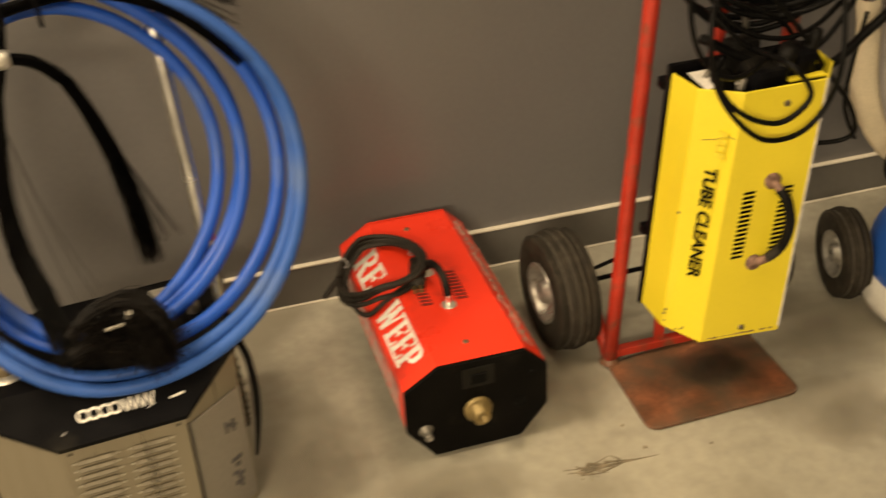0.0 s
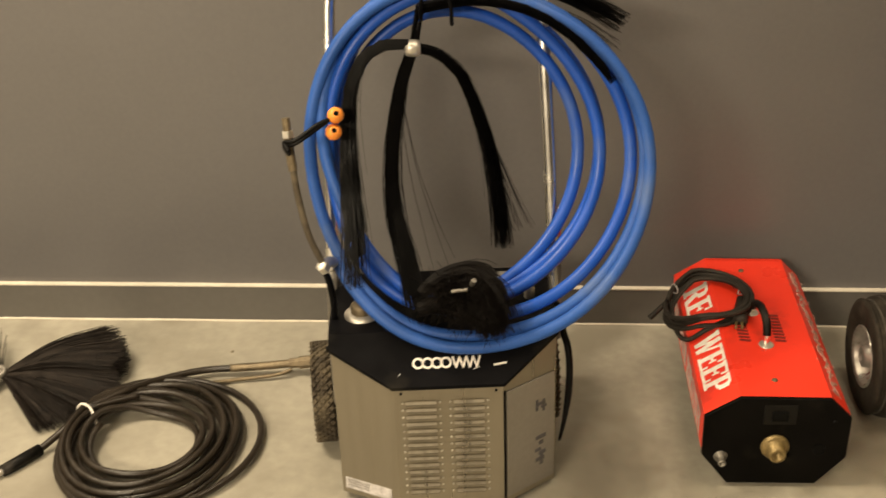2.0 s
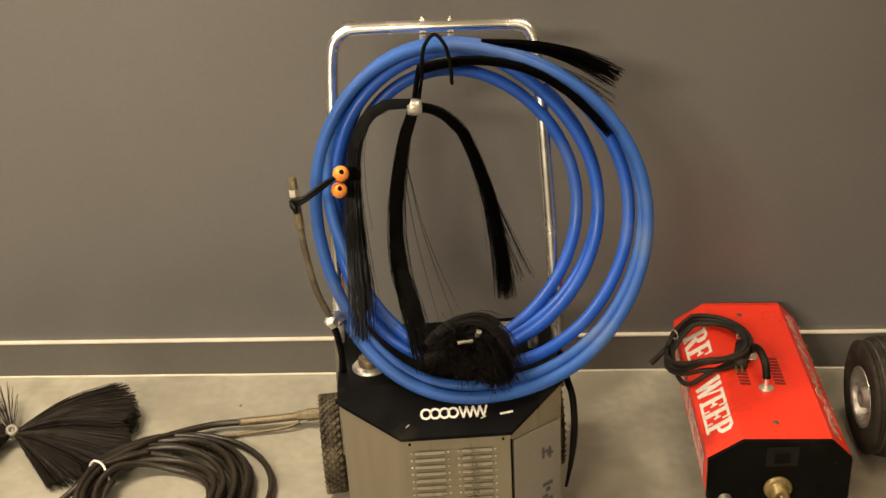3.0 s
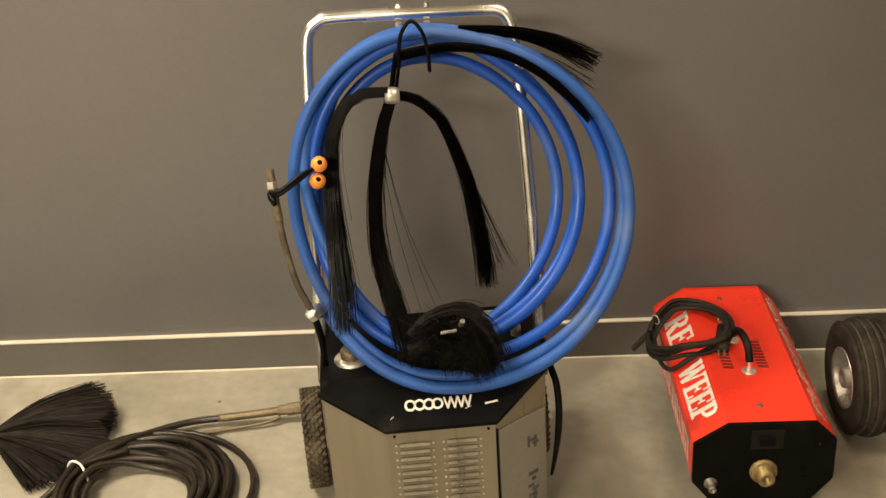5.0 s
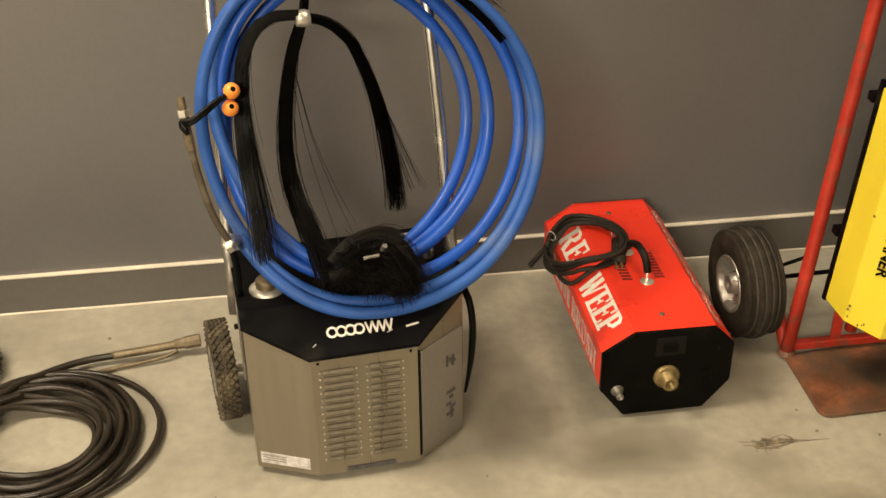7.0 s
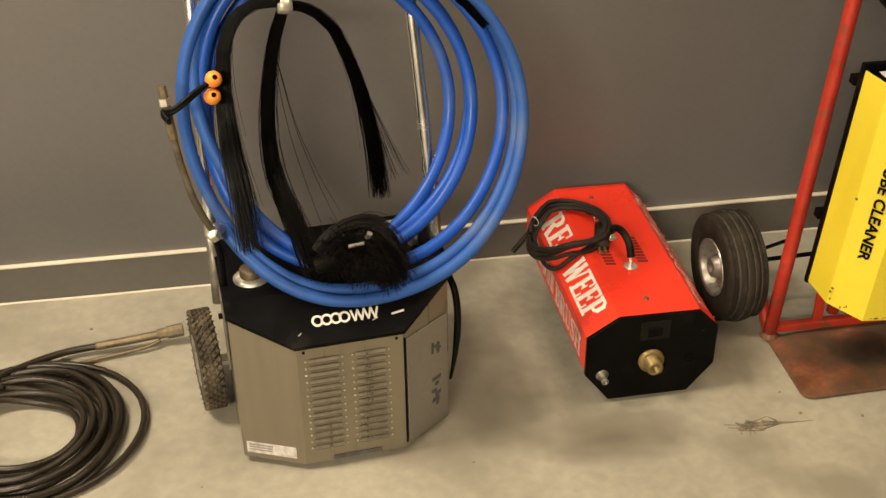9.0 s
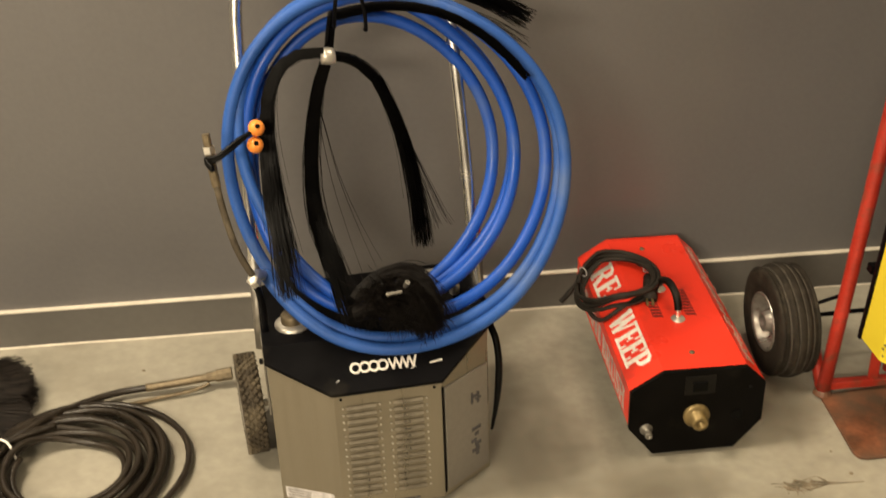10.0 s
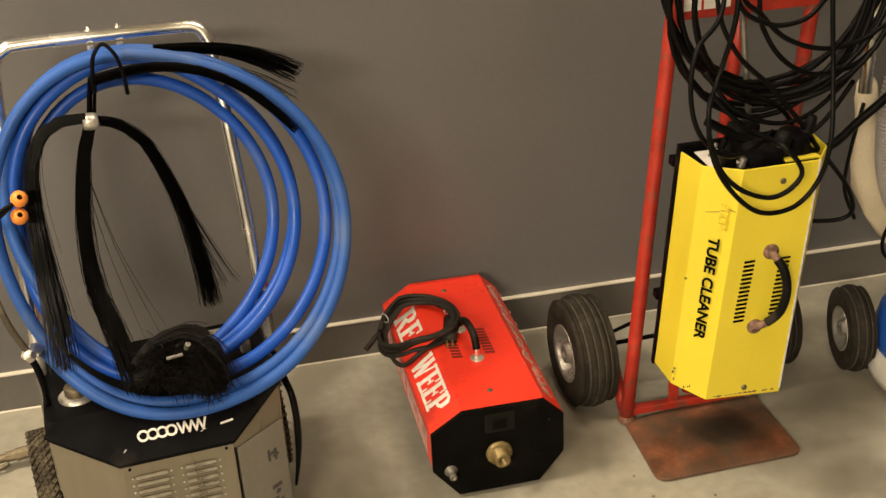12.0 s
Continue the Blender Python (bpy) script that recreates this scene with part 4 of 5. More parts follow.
for y in (0.055, 0.46):
    part("screw", lathe([(0.006, 0), (0.005, 0.002), (0, 0.0028)], RT @ pose(0.0, y, 0), 12), BRONZE, red)
for x0 in (-0.034, 0.036):
    for i in range(9):
        y = 0.189 + i * 0.0115
        part("vent_slot", block((-0.0108, -0.003, -0.0006), (0.0108, 0.003, 0.0008), 0, RT @ pose(x0, y, 0, 0, 0, -8)), DARKRED, red)
part("handle_washer", lathe([(0.015, 0), (0.014, 0.0015), (0, 0.002)], RT @ pose(0.005, 0.175, 0), 20), NICKEL, red)
part("handle_washer", lathe([(0.015, 0), (0.014, 0.0015), (0, 0.002)], RT @ pose(-0.005, 0.292, 0), 20), NICKEL, red)
grip = [(0.005, 0.176, 0.0), (0.005, 0.18, 0.022), (0.004, 0.2, 0.043), (0.0, 0.232, 0.05), (-0.004, 0.264, 0.04), (-0.005, 0.286, 0.02), (-0.005, 0.292, 0.0)]
gl = glide(grip, 8)
part("handle_grip", tube([RT @ p for p in gl[7:-7]], 0.008, 12), RUBBER, red, "black rubber carrying handle", True)
part("handle_bolt", tube([RT @ p for p in gl[:9]], 0.0055, 10), CHROME, red)
part("handle_bolt", tube([RT @ p for p in gl[-9:]], 0.0055, 10), CHROME, red)
CH = RC @ basis((-0.1035, 0, 0.1898), (0, -1, 0), (0.065, 0, 0.043))
serif_word("WEEP", 0.056, CH @ pose(-0.141, 0.0, 0.0008), WHITE, red, 0.188, "white printed serif letters")
serif_word("RE", 0.056, CH @ pose(-0.37, 0.0, 0.0008), WHITE, red, 0.105, "white printed serif letters")
SD = RC @ basis((-0.1365, 0, 0.115), (0, -1, 0), (0, 0, 1))
serif_word("BRUSH", 0.05, SD @ pose(-0.136, 0.006, 0.0006), SIDEPRINT, red, 0.205, "worn pale serif letters")
for i in range(6):
    part("printed_bar", slab(SD @ pose(-0.268 - i * 0.034, 0.006, 0.0006), -0.011, 0.011, -0.022, 0.024, 0.0005), SIDEPRINT, red)
CR = RC @ basis((0.116, 0, 0.1872), (0, 1, 0), (-0.04, 0, 0.042))
rb = random.Random(5)
for i in range(26):
    x = 0.04 + i * 0.0175
    part("printed_bar", block((-0.0028, -0.013, 0), (0.0028, 0.013, 0.0009), 0, CR @ pose(x, rb.uniform(-0.006, 0.006), 0.0004, 0, 0, rb.choice((-34, 28, 0, 60)))), FADEDWHITE, red)
    part("printed_bar", block((-0.0022, -0.009, 0), (0.0022, 0.009, 0.0009), 0, CR @ pose(x + 0.008, rb.uniform(-0.01, 0.01), 0.0004, 0, 0, rb.choice((-40, 35, 80)))), FADEDWHITE, red)
rw = random.Random(17)
for _ in range(24):
    y, w = rw.uniform(0.02, 0.49), rw.uniform(0.001, 0.004)
    part("paint_chip", block((-0.0008, -w, 0), (0.0008, w, 0.0007), 0, CR @ pose(y, rw.choice((-0.033, -0.031, 0.031)) + rw.gauss(0, 0.001), 0.0002, 0, 0, 90 + rw.gauss(0, 8))), FADEDWHITE, red)
# its cord, coiled on top
cord = thing("power_cord", (0.63, -0.27, 0.21), "coiled black power cord with plug lying on the red machine", "cord")


def cord_coil():
    pts = []
    per = 30
    for i in range(int(per * 4.4)):
        t = 2 * math.pi * i / per + 0.6
        k = i / per
        pts.append((0.615 + (0.081 + 0.008 * math.sin(2.1 * k)) * math.cos(t), -0.262 + (0.088 + 0.01 * math.cos(1.7 * k)) * math.sin(t), max(0.219, 0.219 + 0.006 * k + 0.006 * math.sin(t + k)) - 0.055 * max(0, -math.cos(t) - 0.25)))
    return pts


part("cable", tube(cord_coil(), 0.005, 8), DUSTYCORD, cord, "", True)
part("cable", tube(glide([(0.545, -0.2, 0.2), (0.545, -0.3, 0.18), (0.565, -0.345, 0.178), (0.605, -0.352, 0.21), (0.665, -0.325, 0.225)], 8), 0.005, 8), DUSTYCORD, cord, "", True)
part("cable", tube(glide([(0.575, -0.19, 0.214), (0.545, -0.2, 0.19), (0.52, -0.212, 0.168), (0.5, -0.222, 0.152)], 8), [0.005] * 14 + [0.0062] * 11, 8), DUSTYCORD, cord, "", True)
part("plug", tube([(0.682, -0.262, 0.226), (0.676, -0.3, 0.224), (0.672, -0.33, 0.222), (0.668, -0.345, 0.22)], [0.009, 0.013, 0.0155, 0.0155], 10), DUSTYCORD, cord, "black moulded plug", True)
for dx in (-0.006, 0.006):
    part("plug_pin", block((-0.0025, -0.018, -0.004), (0.0025, 0, 0.004), 0.0008, pose(0.667 + dx, -0.345, 0.22, 0, 0, -8)), BRASS, cord)
for at in ((0.69, -0.225, 0.226, 40), (0.55, -0.215, 0.222, -60)):
    part("twist_tie", tube([(at[0] + 0.012 * math.cos(2 * math.pi * k / 16) * math.cos(radians(at[3])), at[1] + 0.012 * math.cos(2 * math.pi * k / 16) * math.sin(radians(at[3])), at[2] + 0.010 * math.sin(2 * math.pi * k / 16)) for k in range(16)], 0.0012, 5, True), STICKER, cord, "thin pale twist tie")

# ---- red hand truck ----
truck = thing("hand_truck", (1.18, -0.42, 0), "worn red steel hand truck with rusty toe plate and pneumatic tyres", "hand truck")
SK, SKY = 0.078, 0.0
plate_poly = [(1.026, -0.445), (1.024, -0.632), (1.027, -0.645), (1.034, -0.653), (1.046, -0.657), (1.322, -0.650), (1.335, -0.647), (1.343, -0.640), (1.346, -0.628), (1.338, -0.415)]
part("toe_plate", prism(plate_poly, "z", 0.0015, 0.009, 0.002), RUST, truck, "rusty worn red toe plate")


for x, y in ((1.034, -0.438), (1.326, -0.42)):
    part("foot_weld", lathe([(0.0205, 0), (0.0195, 0.003), (0.0168, 0.008), (0.0148, 0.011)], pose(x, y, 0.008), 14), RUST, truck, "rusty weld round the rail foot")


# painted shadow below the yellow cleaner, a thin sheet on the plate
part("oil_stain", block((1.1, -0.62, 0.0094), (1.335, -0.425, 0.0096)), PLATESHADE, truck, "soft shadow of the cleaner painted on the plate")


def rail(x, y, z0, z1, r=0.0146):
    return tube([(x + SK * (z0 + (z1 - z0) * i / 6), y + SKY * (z0 + (z1 - z0) * i / 6), z0 + (z1 - z0) * i / 6) for i in range(7)], r, 14)


part("rail", rail(1.033, -0.438, 0.004, 1.25), REDPAINT, truck, "scratched red steel tube", True)
part("rail", rail(1.325, -0.42, 0.004, 1.25), REDPAINT, truck, "scratched red steel tube", True)
for x in (1.174,):
    part("inner_bar", rail(x, -0.43, 0.05, 0.95, 0.0135), REDPAINT, truck, "scratched red steel tube", True)
for z, h in ((0.026, 0.009), (0.926, 0.026)):
    o, oy = SK * z, SKY * z
    part("cross_bar", block((1.03 + o, -0.444 + oy, z - h), (1.325 + o, -0.424 + oy, z + h), 0.003), REDPAINT, truck)
for x in (1.142, 1.285):
    part("upright", block((x - 0.011, -0.44, 0.03), (x + 0.011, -0.432, 0.3), 0.002), REDPAINT, truck)
for i, (x0, x1) in enumerate(((0.0, 0.018), (0.026, 0.034), (0.04, 0.062), (0.07, 0.092))):
    part("printed_bar", block((1.122 + x0, -0.4462, 0.918), (1.122 + x1, -0.444, 0.94)), WHITE, truck)
for x in (1.035, 1.325):
    part("brace", tube(glide([(x, -0.43, 0.012), (x, -0.38, 0.06), (x, -0.335, 0.115)], 4), 0.013, 10), REDPAINT, truck, "", True)
part("brace", tube([(1.052, -0.43, 0.252), (1.0, -0.325, 0.15)], 0.004, 8), BLACKPAINT, truck)
part("brace", tube([(1.345, -0.43, 0.215), (1.36, -0.325, 0.15)], 0.004, 8), BLACKPAINT, truck)
part("axle", tube([(0.95, -0.32, 0.127), (1.42, -0.3, 0.127)], 0.0052, 10), BLACKPAINT, truck)
wheel((0.97, -0.322, 0.127), 0.127, 0.088, 3, truck, RIMPAINT, 4, out=-1, shoulder=0.014)
wheel((1.405, -0.3, 0.127), 0.127, 0.088, 3, truck, RIMPAINT, 4, out=1, shoulder=0.014)

# ---- yellow tube cleaner ----
yel = thing("tube_cleaner", (1.19, -0.58, 0.19), "chipped bright yellow tube cleaner standing upright on the hand truck", "machine")
SH = Matrix(((1, 0, 0.0563, 0), (0, 1, -0.042, 0), (0, 0, 1, 0), (0, 0, 0, 1)))
Y_LOW = [(1.068, -0.492, 0.190), (1.073, -0.580, 0.188), (1.117, -0.652, 0.187), (1.272, -0.657, 0.180), (1.318, -0.585, 0.186), (1.325, -0.505, 0.190)]
Y_TOP = [(1.096, -0.517, 0.672), (1.108, -0.594, 0.672), (1.166, -0.648, 0.678), (1.312, -0.654, 0.680), (1.354, -0.600, 0.680), (1.359, -0.530, 0.680)]


def yellow_shell():
    """Folded sheet: two sides, two chamfers, a front and a floor."""
    bm = bmesh.new()
    low, up = [bm.verts.new(q) for q in Y_LOW], [bm.verts.new(q) for q in Y_TOP]
    for i in range(5):
        bm.faces.new((low[i], low[i + 1], up[i + 1], up[i]))
    bm.faces.new(low[::-1])
    bmesh.ops.recalc_face_normals(bm, faces=bm.faces)
    bmesh.ops.solidify(bm, geom=bm.faces[:], thickness=0.004)
    bmesh.ops.recalc_face_normals(bm, faces=bm.faces)
    soften(bm, 0.0018, 2, 25)
    return bm


def face_frame(i, down):
    """The plane of one folded face, between corners i and i + 1; x runs down the face, or across it."""
    a, b, c, d = (Vector(q) for q in (Y_LOW[i], Y_LOW[i + 1], Y_TOP[i], Y_TOP[i + 1]))
    mid, fall, across = (a + b + c + d) / 4, a + b - c - d, b + d - a - c
    return basis(mid, fall, across) if down else basis(mid, across, -fall)


part("housing", yellow_shell(), YELLOW, yel, "bright yellow powder-coated housing with chipped edges")
part("back_plate", block((1.054, -0.494, 0.186), (1.328, -0.482, 0.685), 0.002, SH), BLACKPAINT, yel, "black steel back plate")
part("top_tray", prism([(1.068, -0.492), (1.075, -0.566), (1.128, -0.600), (1.262, -0.606), (1.305, -0.565), (1.312, -0.505)], "z", 0.655, 0.661, 0.0, SH), BLACKPRINT, yel, "black inner tray")
for z in (0.34, 0.64):
    part("bracket", block((1.054, -0.474, z - 0.009), (1.3, -0.452, z + 0.009), 0.002, SH), BLACKPAINT, yel)
LF = face_frame(1, True)
lettering("printed_word", "TUBE CLEANER", 0.0215, LF @ pose(0.0065, 0.0045, 0.0008), BLACKPRINT, yel, 0.0009, length=0.222, label="black printed letters")
for k in range(4):
    part("printed_bar", slab(LF @ pose(-0.17 + k * 0.013, 0.016, 0.0004), -0.005, 0.005, -0.008, 0.008, 0.0005), FADEDPRINT, yel)
rc = random.Random(3)
for _ in range(8):
    u, v, s = 0.2385 - abs(rc.gauss(0, 0.006)), rc.uniform(-0.04, 0.04), rc.uniform(0.0008, 0.002)
    part("chip", lathe([(s, -0.0003), (s * 0.8, 0.0006), (0, 0.0007)], LF @ pose(u, v, 0.0002) @ Matrix.Diagonal((rc.uniform(1, 2.6), 1, 1, 1)), 7), BRONZE, yel)
for u, v in ((-0.139, -0.037), (-0.145, -0.034), (0.214, -0.038), (0.205, -0.036), (0.0, -0.04), (-0.21, 0.02)):
    part("chip", lathe([(0.003, -0.0003), (0.0022, 0.0006), (0, 0.0007)], LF @ pose(u, v, 0.0002), 7), BRONZE, yel)
FF = face_frame(2, False)
for _ in range(22):
    u, v, w = rc.choice((-0.068, -0.03, -0.012, 0.004, 0.045)) + rc.gauss(0, 0.008), -0.2403 - 0.001 * rc.random(), rc.uniform(0.0008, 0.0026)
    u = max(-0.078, min(0.072, u))
    part("chip", lathe([(w, -0.0003), (w * 0.8, 0.0006), (0, 0.0007)], FF @ pose(u, v, 0.0004) @ Matrix.Diagonal((rc.uniform(1.2, 2.8), 0.8, 1, 1)), 7), RUSTMETAL, yel)
part("scratch", tube(glide([LF @ Vector((-0.146, -0.03, 0.0004)), LF @ Vector((-0.158, 0.005, 0.0004)), LF @ Vector((-0.168, 0.02, 0.0004)), LF @ Vector((-0.168, 0.038, 0.0004))], 5), 0.0006, 5), BRONZE, yel, "thin dark scratch")
for cx in (-0.034, 0.036):
    for i in range(15):
        v = 0.056 - i * 0.0091
        part("vent_slot", slab(FF @ pose(cx + 0.098 * v, v, 0.001, 0, 0, 3), -0.0105, 0.0105, -0.0022, 0.0022, 0.0007), BLACKPRINT, yel)
hg = glide([(0.012, 0.073, 0.0), (0.018, 0.064, 0.015), (0.030, 0.042, 0.027), (0.037, 0.0, 0.031), (0.029, -0.045, 0.027), (0.008, -0.075, 0.015), (-0.0067, -0.0877, 0.0)], 8)
part("handle_grip", tube([FF @ p for p in hg[9:-9]], 0.0088, 12), RUBBER, yel, "black rubber carrying handle", True)
part("handle_end", tube([FF @ p for p in hg[:11]], 0.0075, 10), RUSTMETAL, yel, "rusty handle end", True)
part("handle_end", tube([FF @ p for p in hg[-11:]], 0.0075, 10), RUSTMETAL, yel, "rusty handle end", True)
for u, v in ((0.012, 0.073), (-0.0067, -0.0877)):
    part("handle_foot", lathe([(0.0155, 0), (0.0155, 0.003), (0.009, 0.006), (0, 0.007)], FF @ pose(u, v, 0), 18), RUSTMETAL, yel, "rusty round handle foot", True)
for u, v in ((0.0224, 0.2164), (-0.0159, -0.2278)):
    part("screw", lathe([(0.0062, 0), (0.005, 0.003), (0, 0.0035)], FF @ pose(u, v, 0), 12), BRONZE, yel)
part("worn_edge", tube([Vector(Y_LOW[3]) + Vector((0, 0, 0.01)), Vector(Y_TOP[3])], 0.0021, 6), STICKER, yel, "paint worn to pale metal along the edge")
TOP = SH @ basis((1.185, -0.575, 0.661), (1, 0, 0), (0, 1, 0))
part("inner_flange", block((0.03, -0.032, 0.014), (0.098, -0.016, 0.018), 0.001, TOP), YELLOW, yel, "yellow folded inner flange")
part("paper_tag", block((-0.104, 0.0, 0.0105), (-0.045, 0.07, 0.012), 0.0, TOP), WHITE, yel, "white paper tag")
for a, b, c, mt in (((-0.085, -0.01, 0.0), (-0.055, 0.03, 0.03), 0.006, RUBBER), ((-0.03, -0.03, 0.0), (0.03, 0.05, 0.04), 0.012, BLACKPAINT), ((0.045, -0.02, 0.0), (0.085, 0.05, 0.055), 0.014, BLACKPAINT), ((-0.05, 0.035, 0.0), (0.01, 0.072, 0.07), 0.014, RUBBER)):
    part("motor_block", block(a, b, c, TOP), mt, yel)
for x, y, h, r, mt in ((-0.085, 0.045, 0.04, 0.005, DULLSTEEL), (-0.07, 0.045, 0.05, 0.006, BLACKPAINT), (0.03, 0.015, 0.022, 0.011, DULLSTEEL), (-0.04, 0.005, 0.02, 0.008, DULLSTEEL), (0.075, 0.02, 0.085, 0.012, RUBBER), (0.02, 0.0, 0.07, 0.017, RUBBER)):
    part("fitting", lathe([(r * 1.2, 0), (r * 1.2, h * 0.3), (r, h * 0.35), (r, h * 0.85), (r * 0.7, h), (0, h)], TOP @ pose(x, y, 0.0, 8, 12, 0), 14), mt, yel, "", True)

part("rod", tube([(1.21, -0.5, 0.94), (1.222, -0.51, 0.82), (1.235, -0.52, 0.69)], 0.006, 10), DULLSTEEL, yel, "grey metal rod", True)

# ---- black cable coil hanging on the hand truck ----
cable = thing("cable_coil", (1.28, -0.5, 0.78), "tangled black rubber cable coiled and hung on the hand truck", "cable")
rk = random.Random(8)
for i in range(10):
    rx, rz = 0.2 + rk.uniform(-0.022, 0.02), 0.245 + rk.uniform(-0.045, 0.03)
    cx, cz, y0 = 1.268 + rk.uniform(-0.015, 0.02), 1.0 + rk.uniform(-0.02, 0.015), -0.51 - 0.0045 * i
    ph, tw = rk.uniform(0, 6), rk.uniform(-0.04, 0.04)
    ring = []
    for k in range(40):
        a = 2 * math.pi * k / 40
        wob = 1 + 0.035 * math.sin(2 * a + ph) + 0.02 * math.sin(3 * a + 2 * ph)
        ring.append((cx + rx * wob * math.cos(a), y0 + tw * math.cos(a + ph) + 0.012 * math.sin(2 * a), cz + rz * wob * math.sin(a)))
    part("cable", tube(ring, 0.0052, 8, True), CORD, cable, "", True)
LOOSE = [
    [(1.126, -0.660, 0.983), (1.100, -0.660, 0.867), (1.062, -0.712, 0.829), (1.075, -0.712, 0.741), (1.113, -0.712, 0.673), (1.170, -0.712, 0.623), (1.235, -0.712, 0.624), (1.279, -0.712, 0.672), (1.294, -0.712, 0.751), (1.313, -0.660, 0.861), (1.303, -0.650, 1.000)],
    [(1.066, -0.712, 0.782), (1.089, -0.712, 0.718), (1.131, -0.712, 0.673), (1.187, -0.712, 0.649), (1.228, -0.712, 0.663), (1.244, -0.712, 0.695), (1.204, -0.712, 0.746), (1.200, -0.600, 0.730)],
    [(1.117, -0.6, 0.984), (1.154, -0.61, 0.888), (1.224, -0.61, 0.816), (1.298, -0.6, 0.73), (1.345, -0.58, 0.67), (1.4, -0.54, 0.612), (1.447, -0.53, 0.551), (1.465, -0.53, 0.498), (1.444, -0.52, 0.474), (1.38, -0.5, 0.47), (1.3, -0.47, 0.47)],
    [(1.16, -0.6, 1.0), (1.201, -0.6, 0.948), (1.248, -0.6, 0.902), (1.316, -0.59, 0.871), (1.383, -0.58, 0.865), (1.447, -0.57, 0.884), (1.49, -0.56, 0.93)],
    [(1.2, -0.59, 0.97), (1.22, -0.59, 0.902), (1.263, -0.59, 0.849), (1.327, -0.58, 0.817), (1.405, -0.57, 0.821), (1.46, -0.56, 0.86), (1.49, -0.55, 0.93)],
    [(1.148, -0.61, 0.99), (1.203, -0.62, 0.938), (1.266, -0.62, 0.936), (1.308, -0.61, 0.96), (1.35, -0.6, 1.02)],
    [(1.12, -0.56, 0.84), (1.17, -0.58, 0.77), (1.25, -0.59, 0.735), (1.33, -0.58, 0.745), (1.42, -0.56, 0.81)],
    [(1.10, -0.66, 0.99), (1.05, -0.68, 0.93), (1.037, -0.69, 0.86), (1.05, -0.7, 0.79), (1.1, -0.69, 0.735), (1.17, -0.65, 0.715), (1.24, -0.6, 0.725)],
    [(1.15, -0.55, 0.81), (1.2, -0.56, 0.79), (1.26, -0.56, 0.76), (1.3, -0.55, 0.72), (1.31, -0.54, 0.69)],
    [(1.13, -0.57, 0.8), (1.19, -0.59, 0.735), (1.27, -0.6, 0.7), (1.34, -0.59, 0.72), (1.41, -0.57, 0.79)],
]
for pts in LOOSE:
    pts = ([(pts[0][0] + 0.01, pts[0][1] + 0.03, 1.16)] if pts[0][2] > 0.95 else []) + pts + ([(pts[-1][0] + 0.01, pts[-1][1] + 0.03, 1.16)] if pts[-1][2] > 0.9 else [])
    part("cable", tube(glide(pts, 8), 0.0046, 8), CORD, cable, "", True)
part("cable", tube(glide([(1.127, -0.56, 0.744), (1.219, -0.57, 0.691), (1.302, -0.57, 0.659), (1.377, -0.565, 0.66), (1.436, -0.56, 0.702), (1.49, -0.56, 0.745), (1.56, -0.55, 0.8), (1.62, -0.53, 0.85)], 8), 0.0085, 10), CORD, cable, "thick black hose", True)

# ---- drum vacuum at the edge ----
vac = thing("drum_vacuum", (1.83, -0.45, 0), "blue plastic drum vacuum with grey ribbed hose and wheels", "vacuum cleaner")
VC = pose(1.815, -0.49, 0)
part("drum", lathe([(0, 0.06), (0.185, 0.06), (0.2, 0.085), (0.203, 0.12), (0.196, 0.155), (0.18, 0.185), (0.15, 0.215), (0.1, 0.235), (0.06, 0.24), (0.055, 0.3), (0.055, 0.42), (0, 0.42)], VC, 40), BLUEDRUM, vac, "blue plastic drum", True)
part("base_ring", lathe([(0.15, 0.02), (0.208, 0.02), (0.214, 0.04), (0.21, 0.085), (0.19, 0.095), (0.15, 0.09)], VC, 40), WHITEPLASTIC, vac, "white plastic base ring", True)
wheel((1.598, -0.37, 0.1), 0.1, 0.056, -10, vac, RIMPAINT, 3, out=-1, shoulder=0.012)
part("axle", tube([(1.585, -0.372, 0.098), (1.7, -0.35, 0.098)], 0.008, 8), NICKEL, vac)


def ribbed(points, r):
    line = glide(points, 26)
    return tube(line, [r * (1.06 if i % 2 else 0.94) for i in range(len(line))], 18)


part("ribbed_hose", ribbed([(1.62, -0.5, 0.95), (1.565, -0.51, 0.83), (1.538, -0.52, 0.72), (1.538, -0.525, 0.63), (1.553, -0.525, 0.55), (1.59, -0.52, 0.48), (1.66, -0.5, 0.43), (1.76, -0.47, 0.42)], 0.032), GREYHOSE, vac, "grey ribbed suction hose")
part("chrome_wand", tube([(1.497, -0.47, 0.72), (1.507, -0.455, 0.9), (1.515, -0.44, 1.1)], 0.013, 12), CHROME, vac, "chrome wand", True)
bag = thing("canvas_bag", (1.56, -0.44, 0.4), "cream canvas filter bag hanging by the drum", "bag")


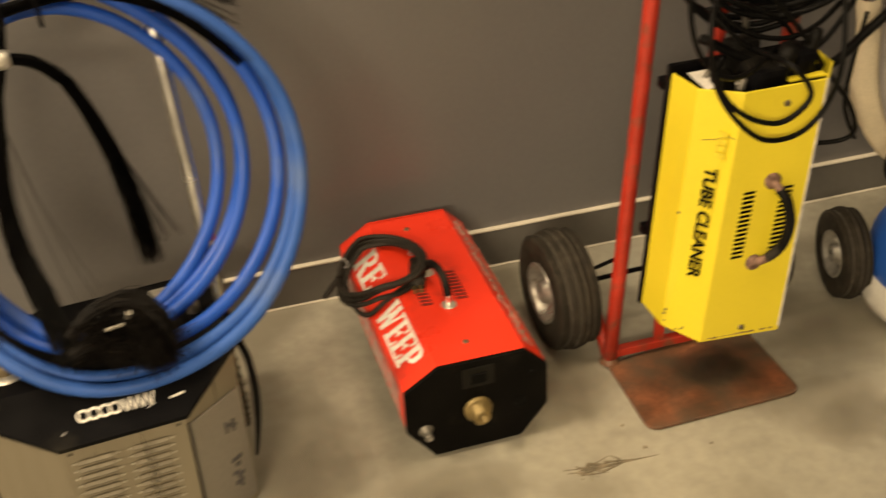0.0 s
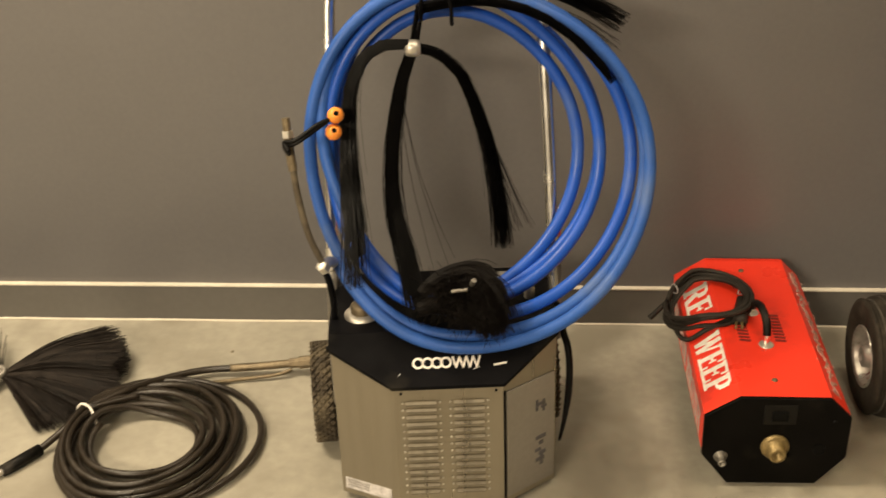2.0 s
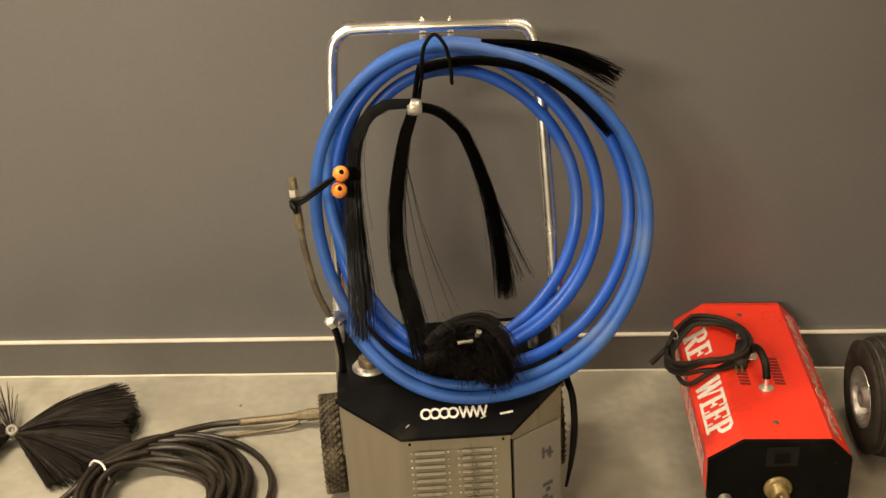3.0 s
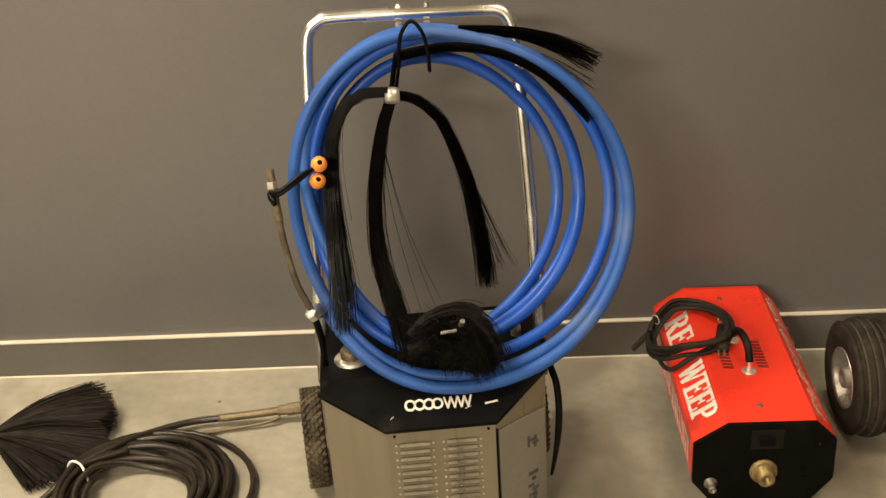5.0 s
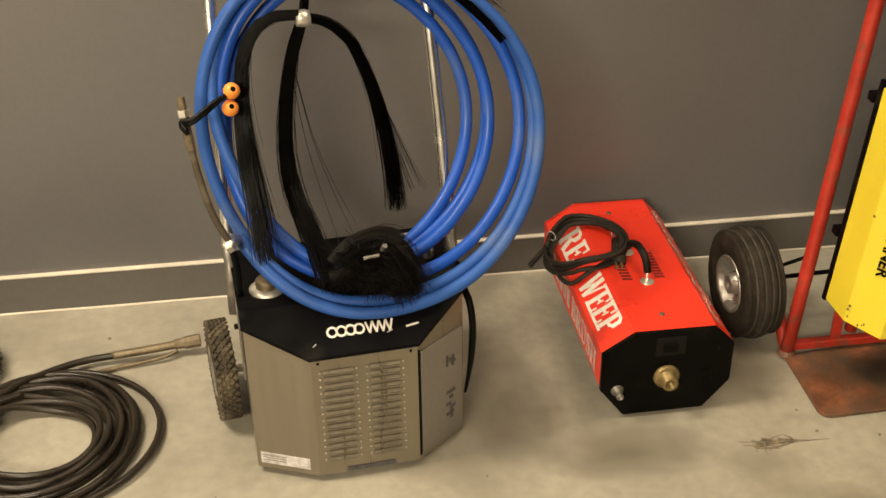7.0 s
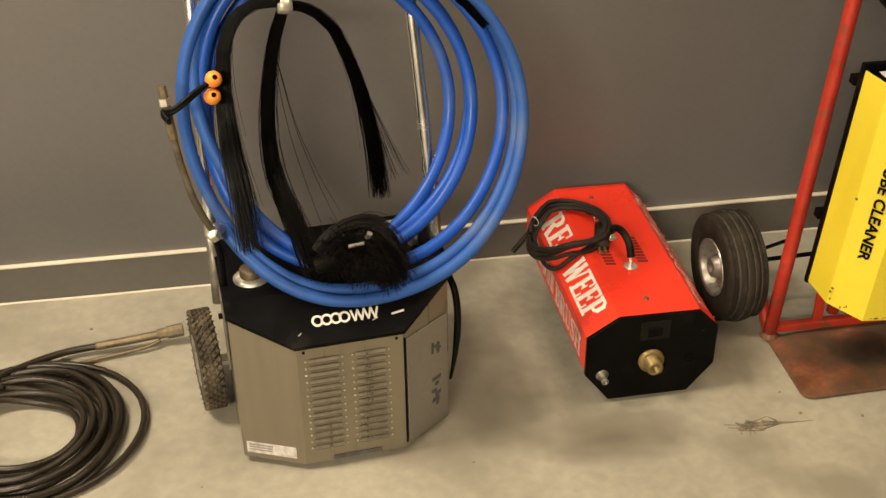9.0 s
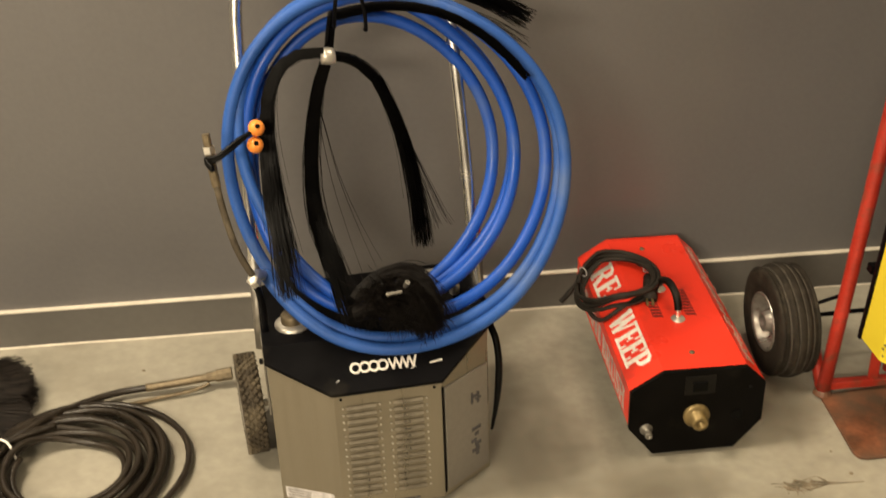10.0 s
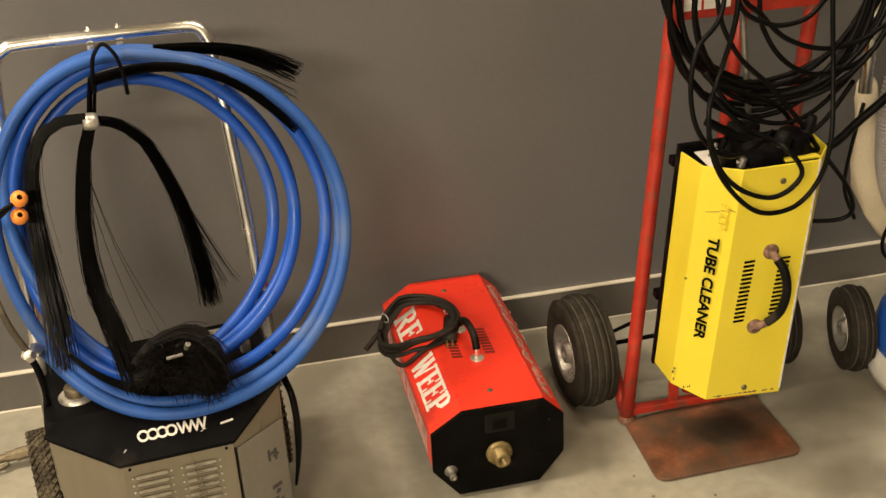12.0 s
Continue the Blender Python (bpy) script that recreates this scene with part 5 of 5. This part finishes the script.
def canvas():
    bm = bmesh.new()
    rows = [(0.735, 0.018, 1.505), (0.72, 0.03, 1.508), (0.69, 0.034, 1.51), (0.66, 0.03, 1.512), (0.62, 0.045, 1.525), (0.55, 0.062, 1.54), (0.49, 0.07, 1.555), (0.44, 0.068, 1.58), (0.39, 0.056, 1.61), (0.34, 0.04, 1.65), (0.3, 0.02, 1.68)]
    rings = []
    for z, r, x in rows:
        x, r = x + 0.012, r * 0.72
        rings.append([bm.verts.new((x + r * math.cos(2 * math.pi * k / 24) * (1 + 0.08 * math.sin(5 * k + z * 30)), -0.44 + 0.7 * r * math.sin(2 * math.pi * k / 24), z + 0.006 * math.sin(k * 1.3))) for k in range(24)])
    for a, b in zip(rings, rings[1:]):
        for k in range(24):
            bm.faces.new((a[k], a[(k + 1) % 24], b[(k + 1) % 24], b[k]))
    bm.faces.new(rings[0])
    bm.faces.new(rings[-1])
    return bm


part("bag_body", canvas(), CREAM, bag, "", True)
part("draw_cord", tube(glide([(1.495, -0.475, 0.7), (1.475, -0.48, 0.6), (1.472, -0.48, 0.52), (1.5, -0.485, 0.45)], 8), 0.004, 6), CORD, bag, "", True)
part("draw_cord", tube(glide([(1.56, -0.56, 0.5), (1.525, -0.56, 0.45), (1.53, -0.56, 0.4), (1.58, -0.56, 0.36)], 8), 0.004, 6), CORD, bag, "", True)

# ---- marks on the floor ----
rs = random.Random(12)
for x, y, a, b, yaw in ((0.9, -0.46, 0.17, 0.15, 20), (0.4, -0.52, 0.15, 0.26, -8), (1.5, -0.46, 0.25, 0.16, 5), (0.62, -0.7, 0.26, 0.09, 6), (1.4, -0.72, 0.2, 0.16, 0)):
    part("floor_stain", block((-a, -b, 0.0003), (a, b, 0.0005), 0, pose(x, y, 0, 0, 0, yaw)), FLOORPATCH, floor, "soft-edged brown patch on the concrete")
marks = tagged(part("floor_scuffs", joined([tube([(0.89 + rs.gauss(0, 0.035), -0.712 + rs.gauss(0, 0.012), 0.0004), (0.89 + rs.gauss(0, 0.03), -0.712 + rs.gauss(0, 0.012), 0.0008), (0.89 + rs.gauss(0, 0.04), -0.714 + rs.gauss(0, 0.01), 0.0004)], [0.0005, rs.uniform(0.0015, 0.0038), 0.0005], 4) for _ in range(16)]), STAIN), "small dark scuffs and grit on the concrete", "debris", kind="stuff")
for x, y, s in ((1.0, -0.69, 0.004), (0.32, -0.72, 0.003), (-0.36, -0.36, 0.0035), (0.46, -0.7, 0.003), (0.985, -0.62, 0.003), (-0.45, -0.14, 0.004), (1.12, -0.72, 0.003), (0.36, -0.66, 0.002), (0.4, -0.69, 0.0025), (0.33, -0.63, 0.002), (0.52, -0.74, 0.002), (0.86, -0.73, 0.002), (-0.2, -0.7, 0.002), (-0.28, -0.2, 0.002), (1.42, -0.55, 0.002)):
    tagged(part("grit", lathe([(s, 0), (s * 0.8, s * 0.6), (0, s * 0.8)], pose(x, y, 0.0), 6), STAIN), "tiny dark speck of grit on the floor", "debris", "grit on the floor")
